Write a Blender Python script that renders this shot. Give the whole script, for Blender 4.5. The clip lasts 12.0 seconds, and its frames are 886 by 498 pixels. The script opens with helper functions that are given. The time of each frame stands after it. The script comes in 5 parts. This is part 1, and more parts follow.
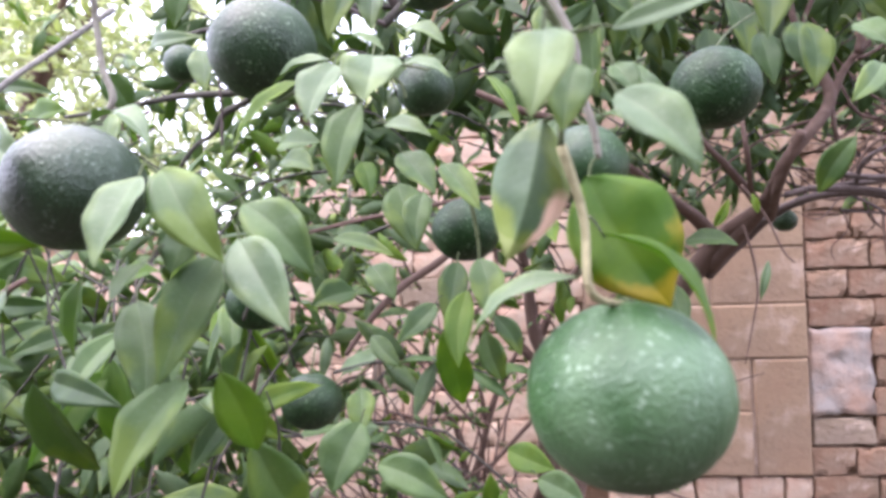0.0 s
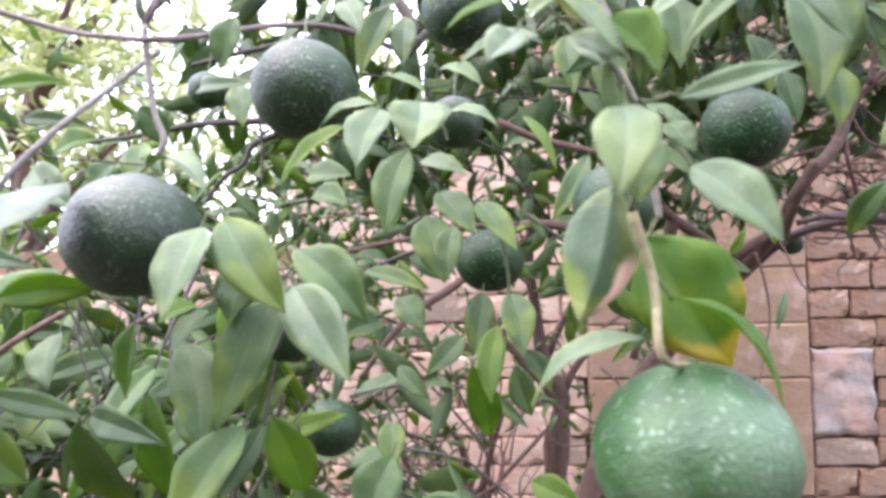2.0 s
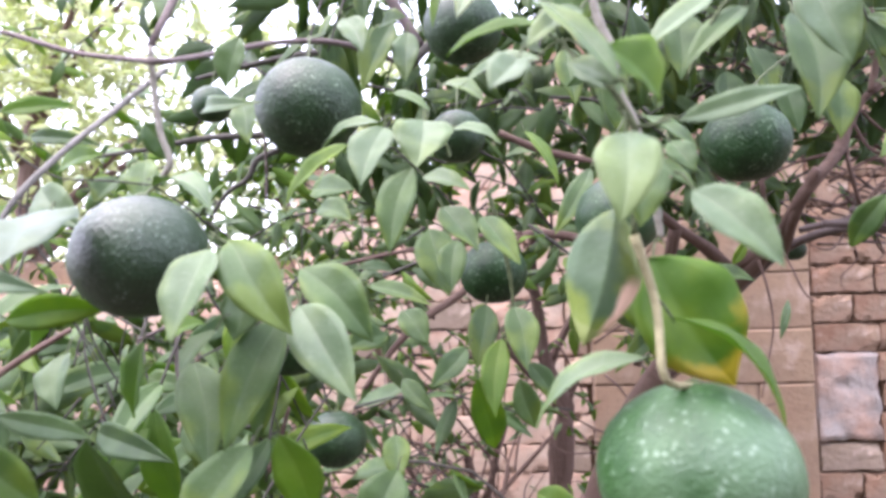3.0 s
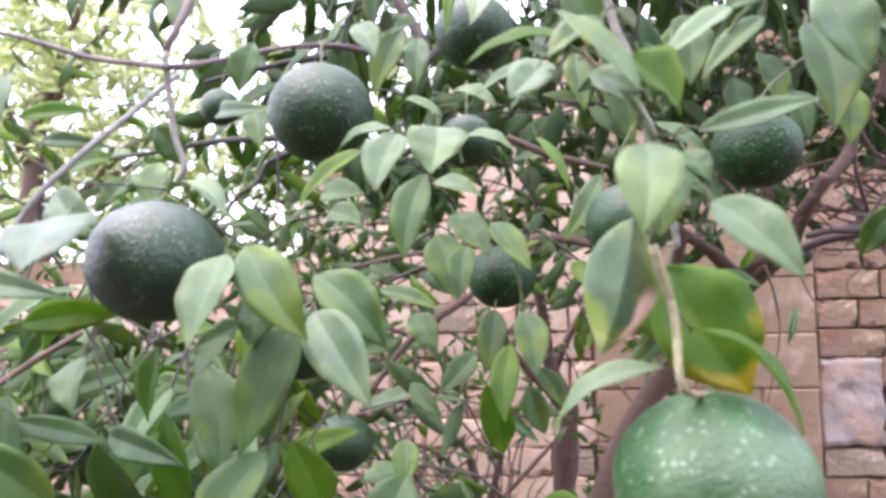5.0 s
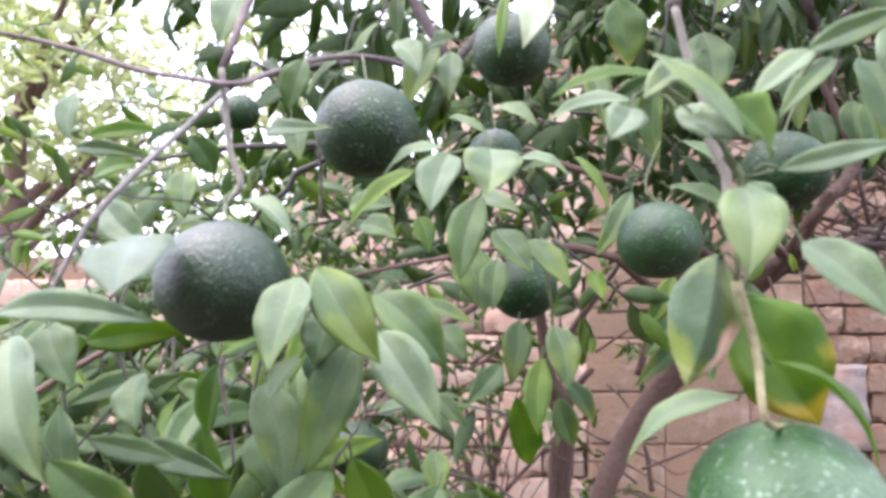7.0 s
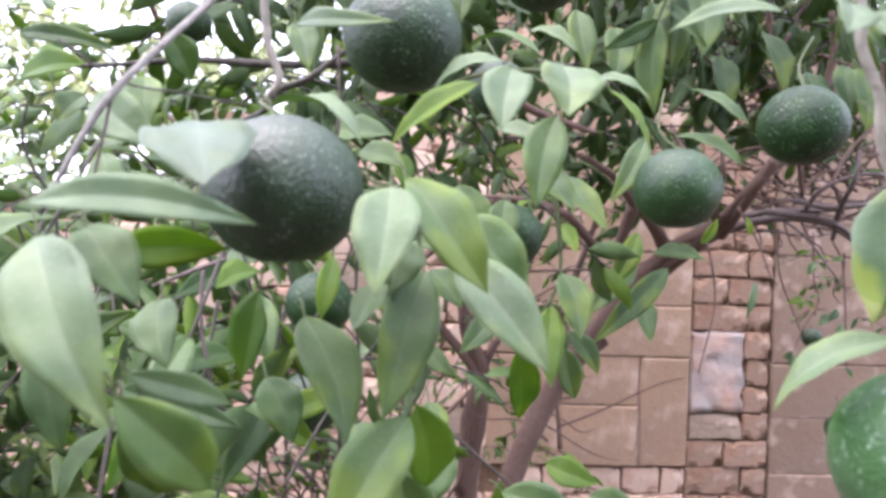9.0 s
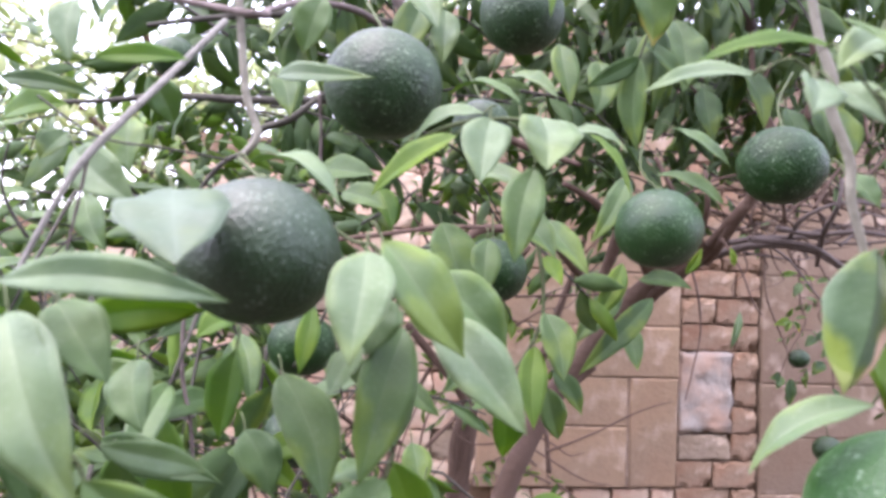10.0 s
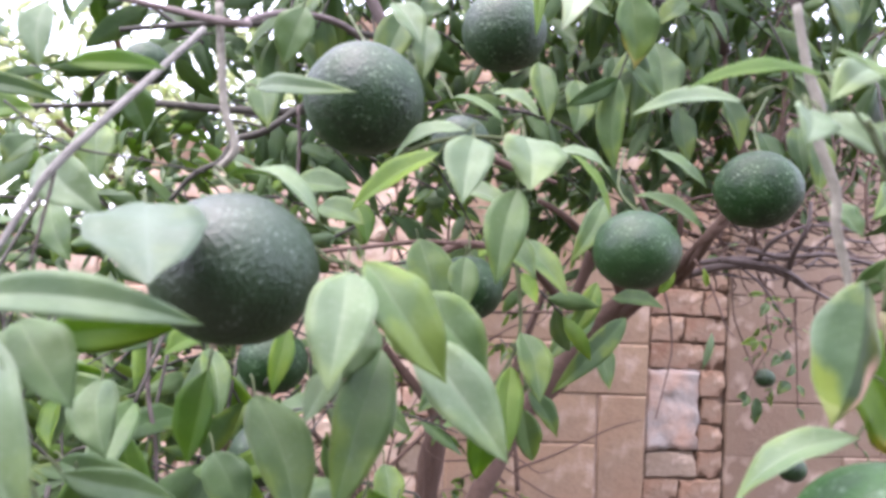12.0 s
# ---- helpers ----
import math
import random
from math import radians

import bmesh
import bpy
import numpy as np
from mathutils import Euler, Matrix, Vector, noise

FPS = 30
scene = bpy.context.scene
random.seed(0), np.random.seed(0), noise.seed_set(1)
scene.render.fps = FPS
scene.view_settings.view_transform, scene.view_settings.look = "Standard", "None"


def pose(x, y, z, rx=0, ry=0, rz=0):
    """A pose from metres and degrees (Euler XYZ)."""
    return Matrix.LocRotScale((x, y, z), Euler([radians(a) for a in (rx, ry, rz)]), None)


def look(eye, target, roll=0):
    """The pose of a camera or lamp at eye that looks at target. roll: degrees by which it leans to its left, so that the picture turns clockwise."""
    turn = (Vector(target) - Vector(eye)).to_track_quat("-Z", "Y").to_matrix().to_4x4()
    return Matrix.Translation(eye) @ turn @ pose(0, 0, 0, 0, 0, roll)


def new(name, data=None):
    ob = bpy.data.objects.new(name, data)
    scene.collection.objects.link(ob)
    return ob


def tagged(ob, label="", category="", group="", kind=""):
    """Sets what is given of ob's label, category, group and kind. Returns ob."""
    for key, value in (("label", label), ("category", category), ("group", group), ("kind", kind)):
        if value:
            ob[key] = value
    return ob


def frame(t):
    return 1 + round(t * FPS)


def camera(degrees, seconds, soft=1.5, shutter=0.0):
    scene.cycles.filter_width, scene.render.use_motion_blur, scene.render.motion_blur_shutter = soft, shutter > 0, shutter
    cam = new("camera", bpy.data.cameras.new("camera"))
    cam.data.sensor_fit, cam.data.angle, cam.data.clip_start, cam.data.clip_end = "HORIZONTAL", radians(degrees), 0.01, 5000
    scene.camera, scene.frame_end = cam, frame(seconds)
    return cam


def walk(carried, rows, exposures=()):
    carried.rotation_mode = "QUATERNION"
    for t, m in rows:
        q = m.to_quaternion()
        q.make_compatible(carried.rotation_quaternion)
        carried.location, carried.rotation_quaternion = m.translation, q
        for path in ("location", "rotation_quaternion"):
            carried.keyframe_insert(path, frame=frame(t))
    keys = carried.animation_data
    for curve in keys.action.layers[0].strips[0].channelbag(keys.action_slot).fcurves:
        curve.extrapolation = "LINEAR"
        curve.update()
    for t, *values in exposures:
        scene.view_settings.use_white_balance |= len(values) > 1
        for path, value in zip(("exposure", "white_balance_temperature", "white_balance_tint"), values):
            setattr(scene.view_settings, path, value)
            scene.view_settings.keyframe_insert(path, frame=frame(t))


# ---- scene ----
cam = camera(63.0, 12.0, soft=3.4)
cam.data.dof.use_dof, cam.data.dof.focus_distance, cam.data.dof.aperture_fstop = True, 0.8, 14.0
PATH = [
    (0, (0.10365, -0.00025, 1.56601), (-0.06464, 1.99118, 1.64280), -1.42),
    (0.5, (0.08739, -0.00416, 1.57991), (-0.06532, 1.98726, 1.68450), -1.82),
    (1, (0.08573, -0.00458, 1.57086), (-0.06015, 1.98740, 1.67445), -0.72),
    (1.5, (0.08148, -0.00894, 1.58231), (-0.07507, 1.98159, 1.69759), -1.06),
    (2, (0.07771, -0.00888, 1.58412), (-0.07660, 1.98232, 1.69057), -0.90),
    (2.5, (0.07754, -0.01064, 1.58736), (-0.07959, 1.97997, 1.70047), -1.11),
    (4.5, (0.07569, -0.01381, 1.59312), (-0.09017, 1.97491, 1.72523), -1.49),
    (5, (0.07195, -0.01403, 1.59267), (-0.09614, 1.97484, 1.71967), -0.96),
    (5.5, (0.06402, -0.01629, 1.59926), (-0.11717, 1.97185, 1.71960), -2.15),
    (6, (0.06753, -0.02318, 1.59955), (-0.09313, 1.96666, 1.72101), -0.71),
    (6.5, (0.05826, -0.02586, 1.60539), (-0.09631, 1.96419, 1.73108), -0.28),
    (8.5, (-0.05390, 0.01216, 1.59384), (0.11022, 2.00494, 1.63739), 1.74),
    (9, (-0.05995, 0.02632, 1.58683), (0.16402, 2.01361, 1.60898), 2.57),
    (9.5, (-0.05361, 0.02641, 1.60063), (0.19534, 2.01021, 1.65124), 1.74),
    (10, (-0.05548, 0.02471, 1.60510), (0.19289, 2.00814, 1.67067), 2.38),
    (10.5, (-0.05340, 0.03169, 1.60422), (0.26310, 2.00513, 1.67723), 2.70),
    (11, (-0.05444, 0.03041, 1.61045), (0.26971, 2.00201, 1.69841), 2.78),
    (11.5, (-0.05744, 0.02955, 1.61006), (0.25527, 2.00235, 1.71156), 3.14),
    (12, (-0.05951, 0.03272, 1.60860), (0.26784, 2.00299, 1.71276), 3.45),
]
walk(cam, [(t, look(eye, target, roll)) for t, eye, target, roll in PATH], exposures=[(0.0, 3.15, 6000, 26), (2.5, 3.16, 6000, 26), (4.5, 3.11, 6000, 26), (5.0, 3.05, 6000, 26), (6.5, 3.05, 6000, 26), (8.5, 3.10, 6000, 26), (12.0, 3.12, 6000, 26)])

# ---- world and sun ----
world = bpy.data.worlds.new("world")
scene.world = world
world.use_nodes = True
wn = world.node_tree
sky = wn.nodes.new("ShaderNodeTexSky")
sky.sky_type, sky.sun_disc = "NISHITA", False
sky.sun_elevation, sky.sun_rotation = radians(70), radians(-102)
sky.dust_density, sky.air_density, sky.ozone_density = 5.0, 1.0, 1.0
wn.nodes["Background"].inputs["Strength"].default_value = 0.15
haze = wn.nodes.new("ShaderNodeMix")
haze.data_type = "RGBA"
haze.inputs["Factor"].default_value = 0.6
haze.inputs["B"].default_value = (5.6, 5.6, 5.9, 1)
wn.links.new(sky.outputs["Color"], haze.inputs["A"])
wn.links.new(haze.outputs["Result"], wn.nodes["Background"].inputs["Color"])
sun = new("sun", bpy.data.lights.new("sun", "SUN"))
sun.data.energy, sun.data.angle, sun.data.color = 0.6, radians(95), (1.0, 0.97, 0.93)
sun.matrix_world = look((-1.3, 0.1, 5.6), (0.1, 0.4, 1.6))


# ---- materials ----
class Mat:
    """A principled material with small helpers for its nodes."""

    def __init__(self, name, rough=0.5, spec=0.5):
        self.m = bpy.data.materials.new(name)
        self.m.use_nodes = True
        self.t = self.m.node_tree
        self.b = self.t.nodes["Principled BSDF"]
        self.b.inputs["Roughness"].default_value = rough
        self.b.inputs["Specular IOR Level"].default_value = spec

    def node(self, kind, **inputs):
        n = self.t.nodes.new(kind)
        for k, v in inputs.items():
            n.inputs[k.replace("_", " ")].default_value = v
        return n

    def link(self, a, b):
        self.t.links.new(a, b)

    def coords(self, which="Object"):
        return self.node("ShaderNodeTexCoord").outputs[which]

    def noise(self, scale, detail=4.0, where=None):
        n = self.node("ShaderNodeTexNoise", Scale=scale, Detail=detail)
        self.link(where or self.coords(), n.inputs["Vector"])
        return n.outputs["Fac"]

    def ramp(self, fac, *stops):
        r = self.node("ShaderNodeValToRGB")
        e = r.color_ramp.elements
        while len(e) < len(stops):
            e.new(0.5)
        for el, (p, c) in zip(e, stops):
            el.position, el.color = p, (*c, 1) if len(c) == 3 else c
        self.link(fac, r.inputs["Fac"])
        return r.outputs["Color"]

    def mix(self, fac, a, b, how="MIX"):
        n = self.t.nodes.new("ShaderNodeMix")
        n.data_type, n.blend_type = "RGBA", how
        for sock, v in ((n.inputs["Factor"], fac), (n.inputs["A"], a), (n.inputs["B"], b)):
            if isinstance(v, (int, float)):
                sock.default_value = v
            elif isinstance(v, tuple):
                sock.default_value = (*v, 1)
            else:
                self.link(v, sock)
        return n.outputs["Result"]

    def math(self, op, a, b=0.0):
        n = self.t.nodes.new("ShaderNodeMath")
        n.operation = op
        for sock, v in zip(n.inputs, (a, b)):
            if isinstance(v, (int, float)):
                sock.default_value = v
            else:
                self.link(v, sock)
        return n.outputs[0]

    def colour(self, out):
        self.link(out, self.b.inputs["Base Color"])
        return self

    def bump(self, height, strength=0.3, distance=0.001):
        n = self.node("ShaderNodeBump", Strength=strength, Distance=distance)
        self.link(height, n.inputs["Height"])
        self.link(n.outputs["Normal"], self.b.inputs["Normal"])
        return self


def leaf_material(name, dark, light, vein, rough=0.58, glow=0.32, tipped=None, scorch=None, sheen=0.42, ripen=0.5):
    """Citrus leaf: pale midrib and side veins, blotches, a soft sheen, a grey sheen painted along the midrib, and light
    that passes through the blade.
    """
    m = Mat(name, rough, sheen)
    uv = m.node("ShaderNodeSeparateXYZ")
    m.link(m.coords("UV"), uv.inputs[0])
    u, v = uv.outputs["X"], uv.outputs["Y"]
    side = m.math("ABSOLUTE", m.math("SUBTRACT", u, 0.5))
    blotch = m.noise(60, 3)
    body = m.mix(m.ramp(blotch, (0.35, (0, 0, 0)), (0.68, (1, 1, 1))), dark, light)
    info = m.node("ShaderNodeObjectInfo").outputs["Random"]
    ripe = m.ramp(m.noise(24, 2), (0.50, (0, 0, 0)), (0.70, (1, 1, 1)))
    body = m.mix(m.math("MULTIPLY", ripe, 0.4), body, (light[0] * 1.2, light[1] * 1.1, light[2] * 0.6))
    body = m.mix(m.math("MULTIPLY", info, 0.55), body, light)
    worn = m.math("ADD", m.math("ADD", m.math("MULTIPLY", v, 0.22), m.math("MULTIPLY", side, 0.26)), m.math("MULTIPLY", m.noise(32, 4), 1.1))
    lime = m.ramp(m.math("ADD", worn, m.math("MULTIPLY", info, 0.22)), (0.86, (0, 0, 0)), (1.02, (1, 1, 1)))
    body = m.mix(m.math("MULTIPLY", lime, ripen), body, (light[0] + 0.07, light[1] + 0.075, light[2] * 0.5))
    deep = m.ramp(m.noise(26, 4), (0.30, (1, 1, 1)), (0.46, (0, 0, 0)))
    body = m.mix(m.math("MULTIPLY", deep, 0.6), body, (dark[0] * 0.7, dark[1] * 0.75, dark[2] * 0.7))
    rim = m.ramp(side, (0.455, (0, 0, 0)), (0.492, (1, 1, 1)))
    body = m.mix(m.math("MULTIPLY", rim, 0.30), body, vein)
    wave = m.math("SINE", m.math("MULTIPLY", m.math("SUBTRACT", v, m.math("MULTIPLY", side, 0.45)), 75.0))
    rib = m.math("GREATER_THAN", wave, 0.9)
    body = m.mix(m.math("MULTIPLY", rib, 0.025), body, vein)
    dust = m.ramp(m.noise(420, 3), (0.56, (0, 0, 0)), (0.70, (1, 1, 1)))
    body = m.mix(m.math("MULTIPLY", dust, 0.16), body, vein)
    mid = m.ramp(m.math("DIVIDE", side, m.math("SUBTRACT", 1.12, v)), (0.004, (1, 1, 1)), (0.035, (0, 0, 0)))
    body = m.mix(m.math("MULTIPLY", mid, 0.10), body, vein)
    # wide grey strip along the midrib paints in the sheen
    sheen_band = m.ramp(m.math("DIVIDE", side, m.math("SUBTRACT", 1.12, v)), (0.02, (1, 1, 1)), (0.30, (0, 0, 0)))
    body = m.mix(m.math("MULTIPLY", sheen_band, 0.14), body, vein)
    if tipped:
        at, colour = tipped
        edge = m.math("ADD", m.math("ADD", v, m.math("MULTIPLY", side, 0.3)), m.math("MULTIPLY", m.math("SUBTRACT", m.noise(45, 4), 0.5), 0.8))
        body = m.mix(m.ramp(edge, (at, (0, 0, 0)), (at + 0.14, (1, 1, 1))), body, colour)
    if scorch:
        edge = m.math("ADD", u, m.math("MULTIPLY", m.math("SUBTRACT", m.noise(70, 3), 0.5), 0.35))
        span = m.ramp(v, (0.42, (0, 0, 0)), (0.52, (1, 1, 1)), (0.82, (1, 1, 1)), (0.90, (0, 0, 0)))
        body = m.mix(m.math("MULTIPLY", m.ramp(edge, (0.15, (1, 1, 1)), (0.23, (0, 0, 0))), span), body, scorch)
    m.colour(body)
    m.bump(m.math("ADD", m.math("MULTIPLY", wave, 0.05), m.math("ADD", m.noise(220, 4), m.math("MULTIPLY", m.noise(60, 3), 2.5))), 0.4, 0.0006)
    m.link(m.ramp(m.noise(55, 4), (0.3, (rough - 0.07,) * 3), (0.7, (rough + 0.1,) * 3)), m.b.inputs["Roughness"])
    out = m.t.nodes["Material Output"]
    through_light = m.node("ShaderNodeBsdfTranslucent")
    m.link(m.mix(0.5, body, (0.35, 0.55, 0.08), "SCREEN"), through_light.inputs["Color"])
    both = m.node("ShaderNodeMixShader", Fac=glow)
    m.link(m.b.outputs[0], both.inputs[1])
    m.link(through_light.outputs[0], both.inputs[2])
    m.link(both.outputs[0], out.inputs["Surface"])
    return m.m


def peel_material(name, dark, light, speck, amount, relief_by=0.4, bloom_by=0.0, shine=0.5, fleck_scale=300.0):
    """Unripe citrus peel: coarse oil glands that roughen the sheen, pale corky flecks, blotches and a dusty bloom."""
    m = Mat(name, 0.5, shine)
    body = m.mix(m.ramp(m.noise(30, 5), (0.36, (0, 0, 0)), (0.66, (1, 1, 1))), dark, light)
    where = m.node("ShaderNodeVectorMath")
    where.operation = "ADD"
    m.link(m.coords(), where.inputs[0])
    warp = m.node("ShaderNodeTexNoise", Scale=140.0, Detail=2.0)
    m.link(m.coords(), warp.inputs["Vector"])
    shift = m.node("ShaderNodeVectorMath")
    shift.operation = "SCALE"
    shift.inputs["Scale"].default_value = 0.004
    m.link(warp.outputs["Color"], shift.inputs[0])
    m.link(shift.outputs[0], where.inputs[1])
    cell = m.node("ShaderNodeTexVoronoi", Scale=fleck_scale)
    m.link(where.outputs[0], cell.inputs["Vector"])
    dots = m.ramp(cell.outputs["Distance"], (0.10, (1, 1, 1)), (0.42, (0, 0, 0)))
    some = m.ramp(m.math("MULTIPLY", m.noise(70, 3), m.noise(190, 1)), (0.20, (0, 0, 0)), (0.34, (1, 1, 1)))
    bloom = m.ramp(m.noise(17, 5), (0.44, (0, 0, 0)), (0.72, (1, 1, 1)))
    pits = m.node("ShaderNodeTexVoronoi", Scale=520.0)
    m.link(where.outputs[0], pits.inputs["Vector"])
    fine = m.ramp(pits.outputs["Distance"], (0.10, (1, 1, 1)), (0.60, (0, 0, 0)))
    fleck = m.math("MULTIPLY", m.math("MULTIPLY", dots, some), amount)
    body = m.mix(m.math("MULTIPLY", bloom, bloom_by), body, speck)
    body = m.mix(m.math("MULTIPLY", fine, 0.012), body, speck)
    m.colour(m.mix(fleck, body, speck))
    swell = m.math("SUBTRACT", 1.0, pits.outputs["Distance"])
    m.bump(m.math("ADD", swell, m.math("ADD", m.math("MULTIPLY", m.noise(260, 3), 0.9), m.math("MULTIPLY", dots, 0.3))), relief_by, 0.0008)
    m.link(m.ramp(m.noise(60, 4), (0.3, (0.44,) * 3), (0.7, (0.60,) * 3)), m.b.inputs["Roughness"])
    return m.m


def bark_material(name, dark, light, scale=70):
    m = Mat(name, 0.8, 0.3)
    grain = m.noise(scale, 6)
    m.colour(m.mix(m.ramp(m.noise(scale * 0.18, 3), (0.4, (0.15,) * 3), (0.65, (0.9,) * 3)), m.mix(grain, dark, light), m.mix(grain, light, dark)))
    m.bump(m.math("ADD", grain, m.math("MULTIPLY", m.noise(scale * 0.3, 3), 1.5)), 0.8, 0.003)
    return m.m


def stone_material(name, a, b, stain, scale=9.0, rough=0.85, relief=0.7):
    """Brick or dressed stone: each piece its own tone, with grain, pits and dusty stains."""
    m = Mat(name, rough, 0.25)
    own = m.node("ShaderNodeObjectInfo").outputs["Random"]
    where = m.coords()
    tone = m.mix(own, a, b)
    tone = m.mix(m.ramp(m.noise(scale, 6, where), (0.38, (0, 0, 0)), (0.68, (0.85,) * 3)), tone, stain)
    tone = m.mix(m.math("MULTIPLY", m.ramp(m.noise(scale * 0.45, 5, where), (0.48, (0, 0, 0)), (0.70, (1, 1, 1))), 0.42), tone, (0.11, 0.078, 0.064))
    tone = m.mix(m.math("MULTIPLY", m.ramp(m.noise(scale * 1.7, 4, where), (0.56, (0, 0, 0)), (0.72, (1, 1, 1))), 0.45), tone, (0.48, 0.38, 0.31))
    fine = m.noise(scale * 14, 5, where)
    tone = m.mix(m.math("MULTIPLY", m.ramp(fine, (0.55, (0, 0, 0)), (0.75, (1, 1, 1))), 0.35), tone, (0.12, 0.08, 0.064))
    m.colour(tone)
    m.bump(m.math("ADD", fine, m.math("MULTIPLY", m.noise(scale * 3, 3, where), 1.5)), relief, 0.005)
    return m.m


# pale, vivid and dark repeat one leaf as sheen-lit, backlit and shaded copies
LEAF = {
    "fresh": leaf_material("leaf_fresh", (0.031, 0.068, 0.018), (0.064, 0.116, 0.031), (0.18, 0.24, 0.12)),
    "dark": leaf_material("leaf_shaded", (0.018, 0.042, 0.012), (0.036, 0.072, 0.020), (0.10, 0.15, 0.07), glow=0.30, sheen=0.25),
    "pale": leaf_material("leaf_sheen", (0.054, 0.098, 0.042), (0.098, 0.152, 0.068), (0.26, 0.32, 0.20), sheen=0.5, ripen=0.3),
    "dusty": leaf_material("leaf_dusty", (0.027, 0.052, 0.027), (0.046, 0.078, 0.040), (0.16, 0.20, 0.15), glow=0.2, sheen=0.4, ripen=0.2),
    "lime": leaf_material("leaf_lime", (0.044, 0.104, 0.008), (0.090, 0.158, 0.012), (0.20, 0.27, 0.07), glow=0.45, sheen=0.4),
    "vivid": leaf_material("leaf_backlit", (0.032, 0.085, 0.007), (0.064, 0.125, 0.010), (0.12, 0.20, 0.04), rough=0.55, glow=0.5, sheen=0.3),
    "yellow": leaf_material("leaf_yellow_tip", (0.020, 0.062, 0.007), (0.050, 0.118, 0.010), (0.14, 0.22, 0.05), rough=0.55, glow=0.5, sheen=0.3, tipped=(0.74, (0.34, 0.25, 0.02))),
    "fading": leaf_material("leaf_fading", (0.030, 0.070, 0.020), (0.065, 0.120, 0.030), (0.16, 0.22, 0.08), tipped=(0.80, (0.26, 0.24, 0.05))),
    "burnt": leaf_material("leaf_scorched", (0.016, 0.046, 0.016), (0.040, 0.084, 0.026), (0.13, 0.18, 0.10), glow=0.14, sheen=0.5, ripen=1.0, tipped=(0.98, (0.16, 0.20, 0.05)), scorch=(0.62, 0.42, 0.30)),
}
PEEL_DARK = peel_material("peel_dark", (0.003, 0.017, 0.002), (0.008, 0.033, 0.004), (0.16, 0.22, 0.14), 0.66, 0.48, 0.0, 0.42, 380.0)
# PEEL_DARK with its sheen cut to imitate shade inside the crown
PEEL_SHADED = peel_material("peel_shaded", (0.003, 0.017, 0.002), (0.008, 0.033, 0.004), (0.15, 0.21, 0.13), 0.66, 0.55, 0.0, 0.26, 380.0)
# a little glossier, for the sky's grey sheen on the left orange
PEEL_SHEEN = peel_material("peel_sheen", (0.003, 0.015, 0.002), (0.007, 0.027, 0.004), (0.14, 0.18, 0.14), 0.55, 0.46, 0.01, 0.48, 360.0)
PEEL_MID = peel_material("peel_mid", (0.004, 0.026, 0.003), (0.011, 0.042, 0.005), (0.16, 0.24, 0.14), 0.5, 0.32, 0.01, 0.42, 380.0)
PEEL_LIGHT = peel_material("peel_light", (0.006, 0.040, 0.002), (0.015, 0.064, 0.004), (0.27, 0.35, 0.26), 0.36, 0.38, 0.24, 0.42, 280.0)
BARK = bark_material("bark", (0.050, 0.032, 0.024), (0.150, 0.096, 0.072), 95)
BARK_PALE = bark_material("bark_pale", (0.105, 0.100, 0.078), (0.24, 0.225, 0.180), 120)
BARK_ASH = bark_material("bark_ash", (0.092, 0.088, 0.077), (0.190, 0.182, 0.160), 120)
BARK_DARK = bark_material("bark_dark", (0.026, 0.025, 0.019), (0.066, 0.060, 0.047), 110)
BARK_GREY = bark_material("bark_grey", (0.062, 0.048, 0.043), (0.140, 0.110, 0.100), 120)
GREEN_STEM = bark_material("green_stem", (0.036, 0.052, 0.018), (0.080, 0.098, 0.040), 160)
STEM_TAN = bark_material("stem_tan", (0.19, 0.18, 0.09), (0.33, 0.30, 0.17), 160)
BRICK = stone_material("brick", (0.188, 0.106, 0.067), (0.241, 0.153, 0.099), (0.253, 0.182, 0.122), 16)
# BRICK brightened to stand in for light missing behind the foliage
BRICK_PALE = stone_material("brick_pale", (0.380, 0.234, 0.167), (0.485, 0.341, 0.241), (0.511, 0.405, 0.302), 16)
BRICK_GREY = stone_material("brick_grey", (0.186, 0.140, 0.100), (0.233, 0.174, 0.120), (0.278, 0.218, 0.160), 16)
SLAB = stone_material("stone_slab", (0.223, 0.146, 0.094), (0.245, 0.165, 0.104), (0.259, 0.188, 0.121), 7, relief=0.5)
# SLAB darkened to paint the lower light on the right-hand panel
SLAB_SHADED = stone_material("stone_slab_shaded", (0.145, 0.099, 0.067), (0.160, 0.110, 0.075), (0.168, 0.126, 0.087), 7, relief=0.5)
MORTAR = stone_material("mortar", (0.162, 0.102, 0.061), (0.162, 0.102, 0.061), (0.217, 0.146, 0.090), 12)
CEMENT = stone_material("cement", (0.274, 0.243, 0.218), (0.274, 0.243, 0.218), (0.373, 0.238, 0.169), 13)
POINTING = stone_material("pointing", (0.227, 0.160, 0.116), (0.227, 0.160, 0.116), (0.271, 0.198, 0.145), 12)
SOIL = bark_material("soil", (0.035, 0.030, 0.022), (0.078, 0.066, 0.048), 14)
PLASTER = stone_material("plaster", (0.13, 0.115, 0.095), (0.13, 0.115, 0.095), (0.18, 0.165, 0.14), 3)
# far leaves: base colour raised to imitate sunlit, overexposed foliage
FAR_LEAF_LIT = leaf_material("leaf_far_lit", (0.26, 0.30, 0.15), (0.40, 0.43, 0.24), (0.46, 0.46, 0.28), glow=0.5)
LEAF["far"] = FAR_LEAF_LIT
LEAF["petal"] = leaf_material("petal", (0.32, 0.40, 0.24), (0.44, 0.50, 0.34), (0.5, 0.55, 0.42), glow=0.3)


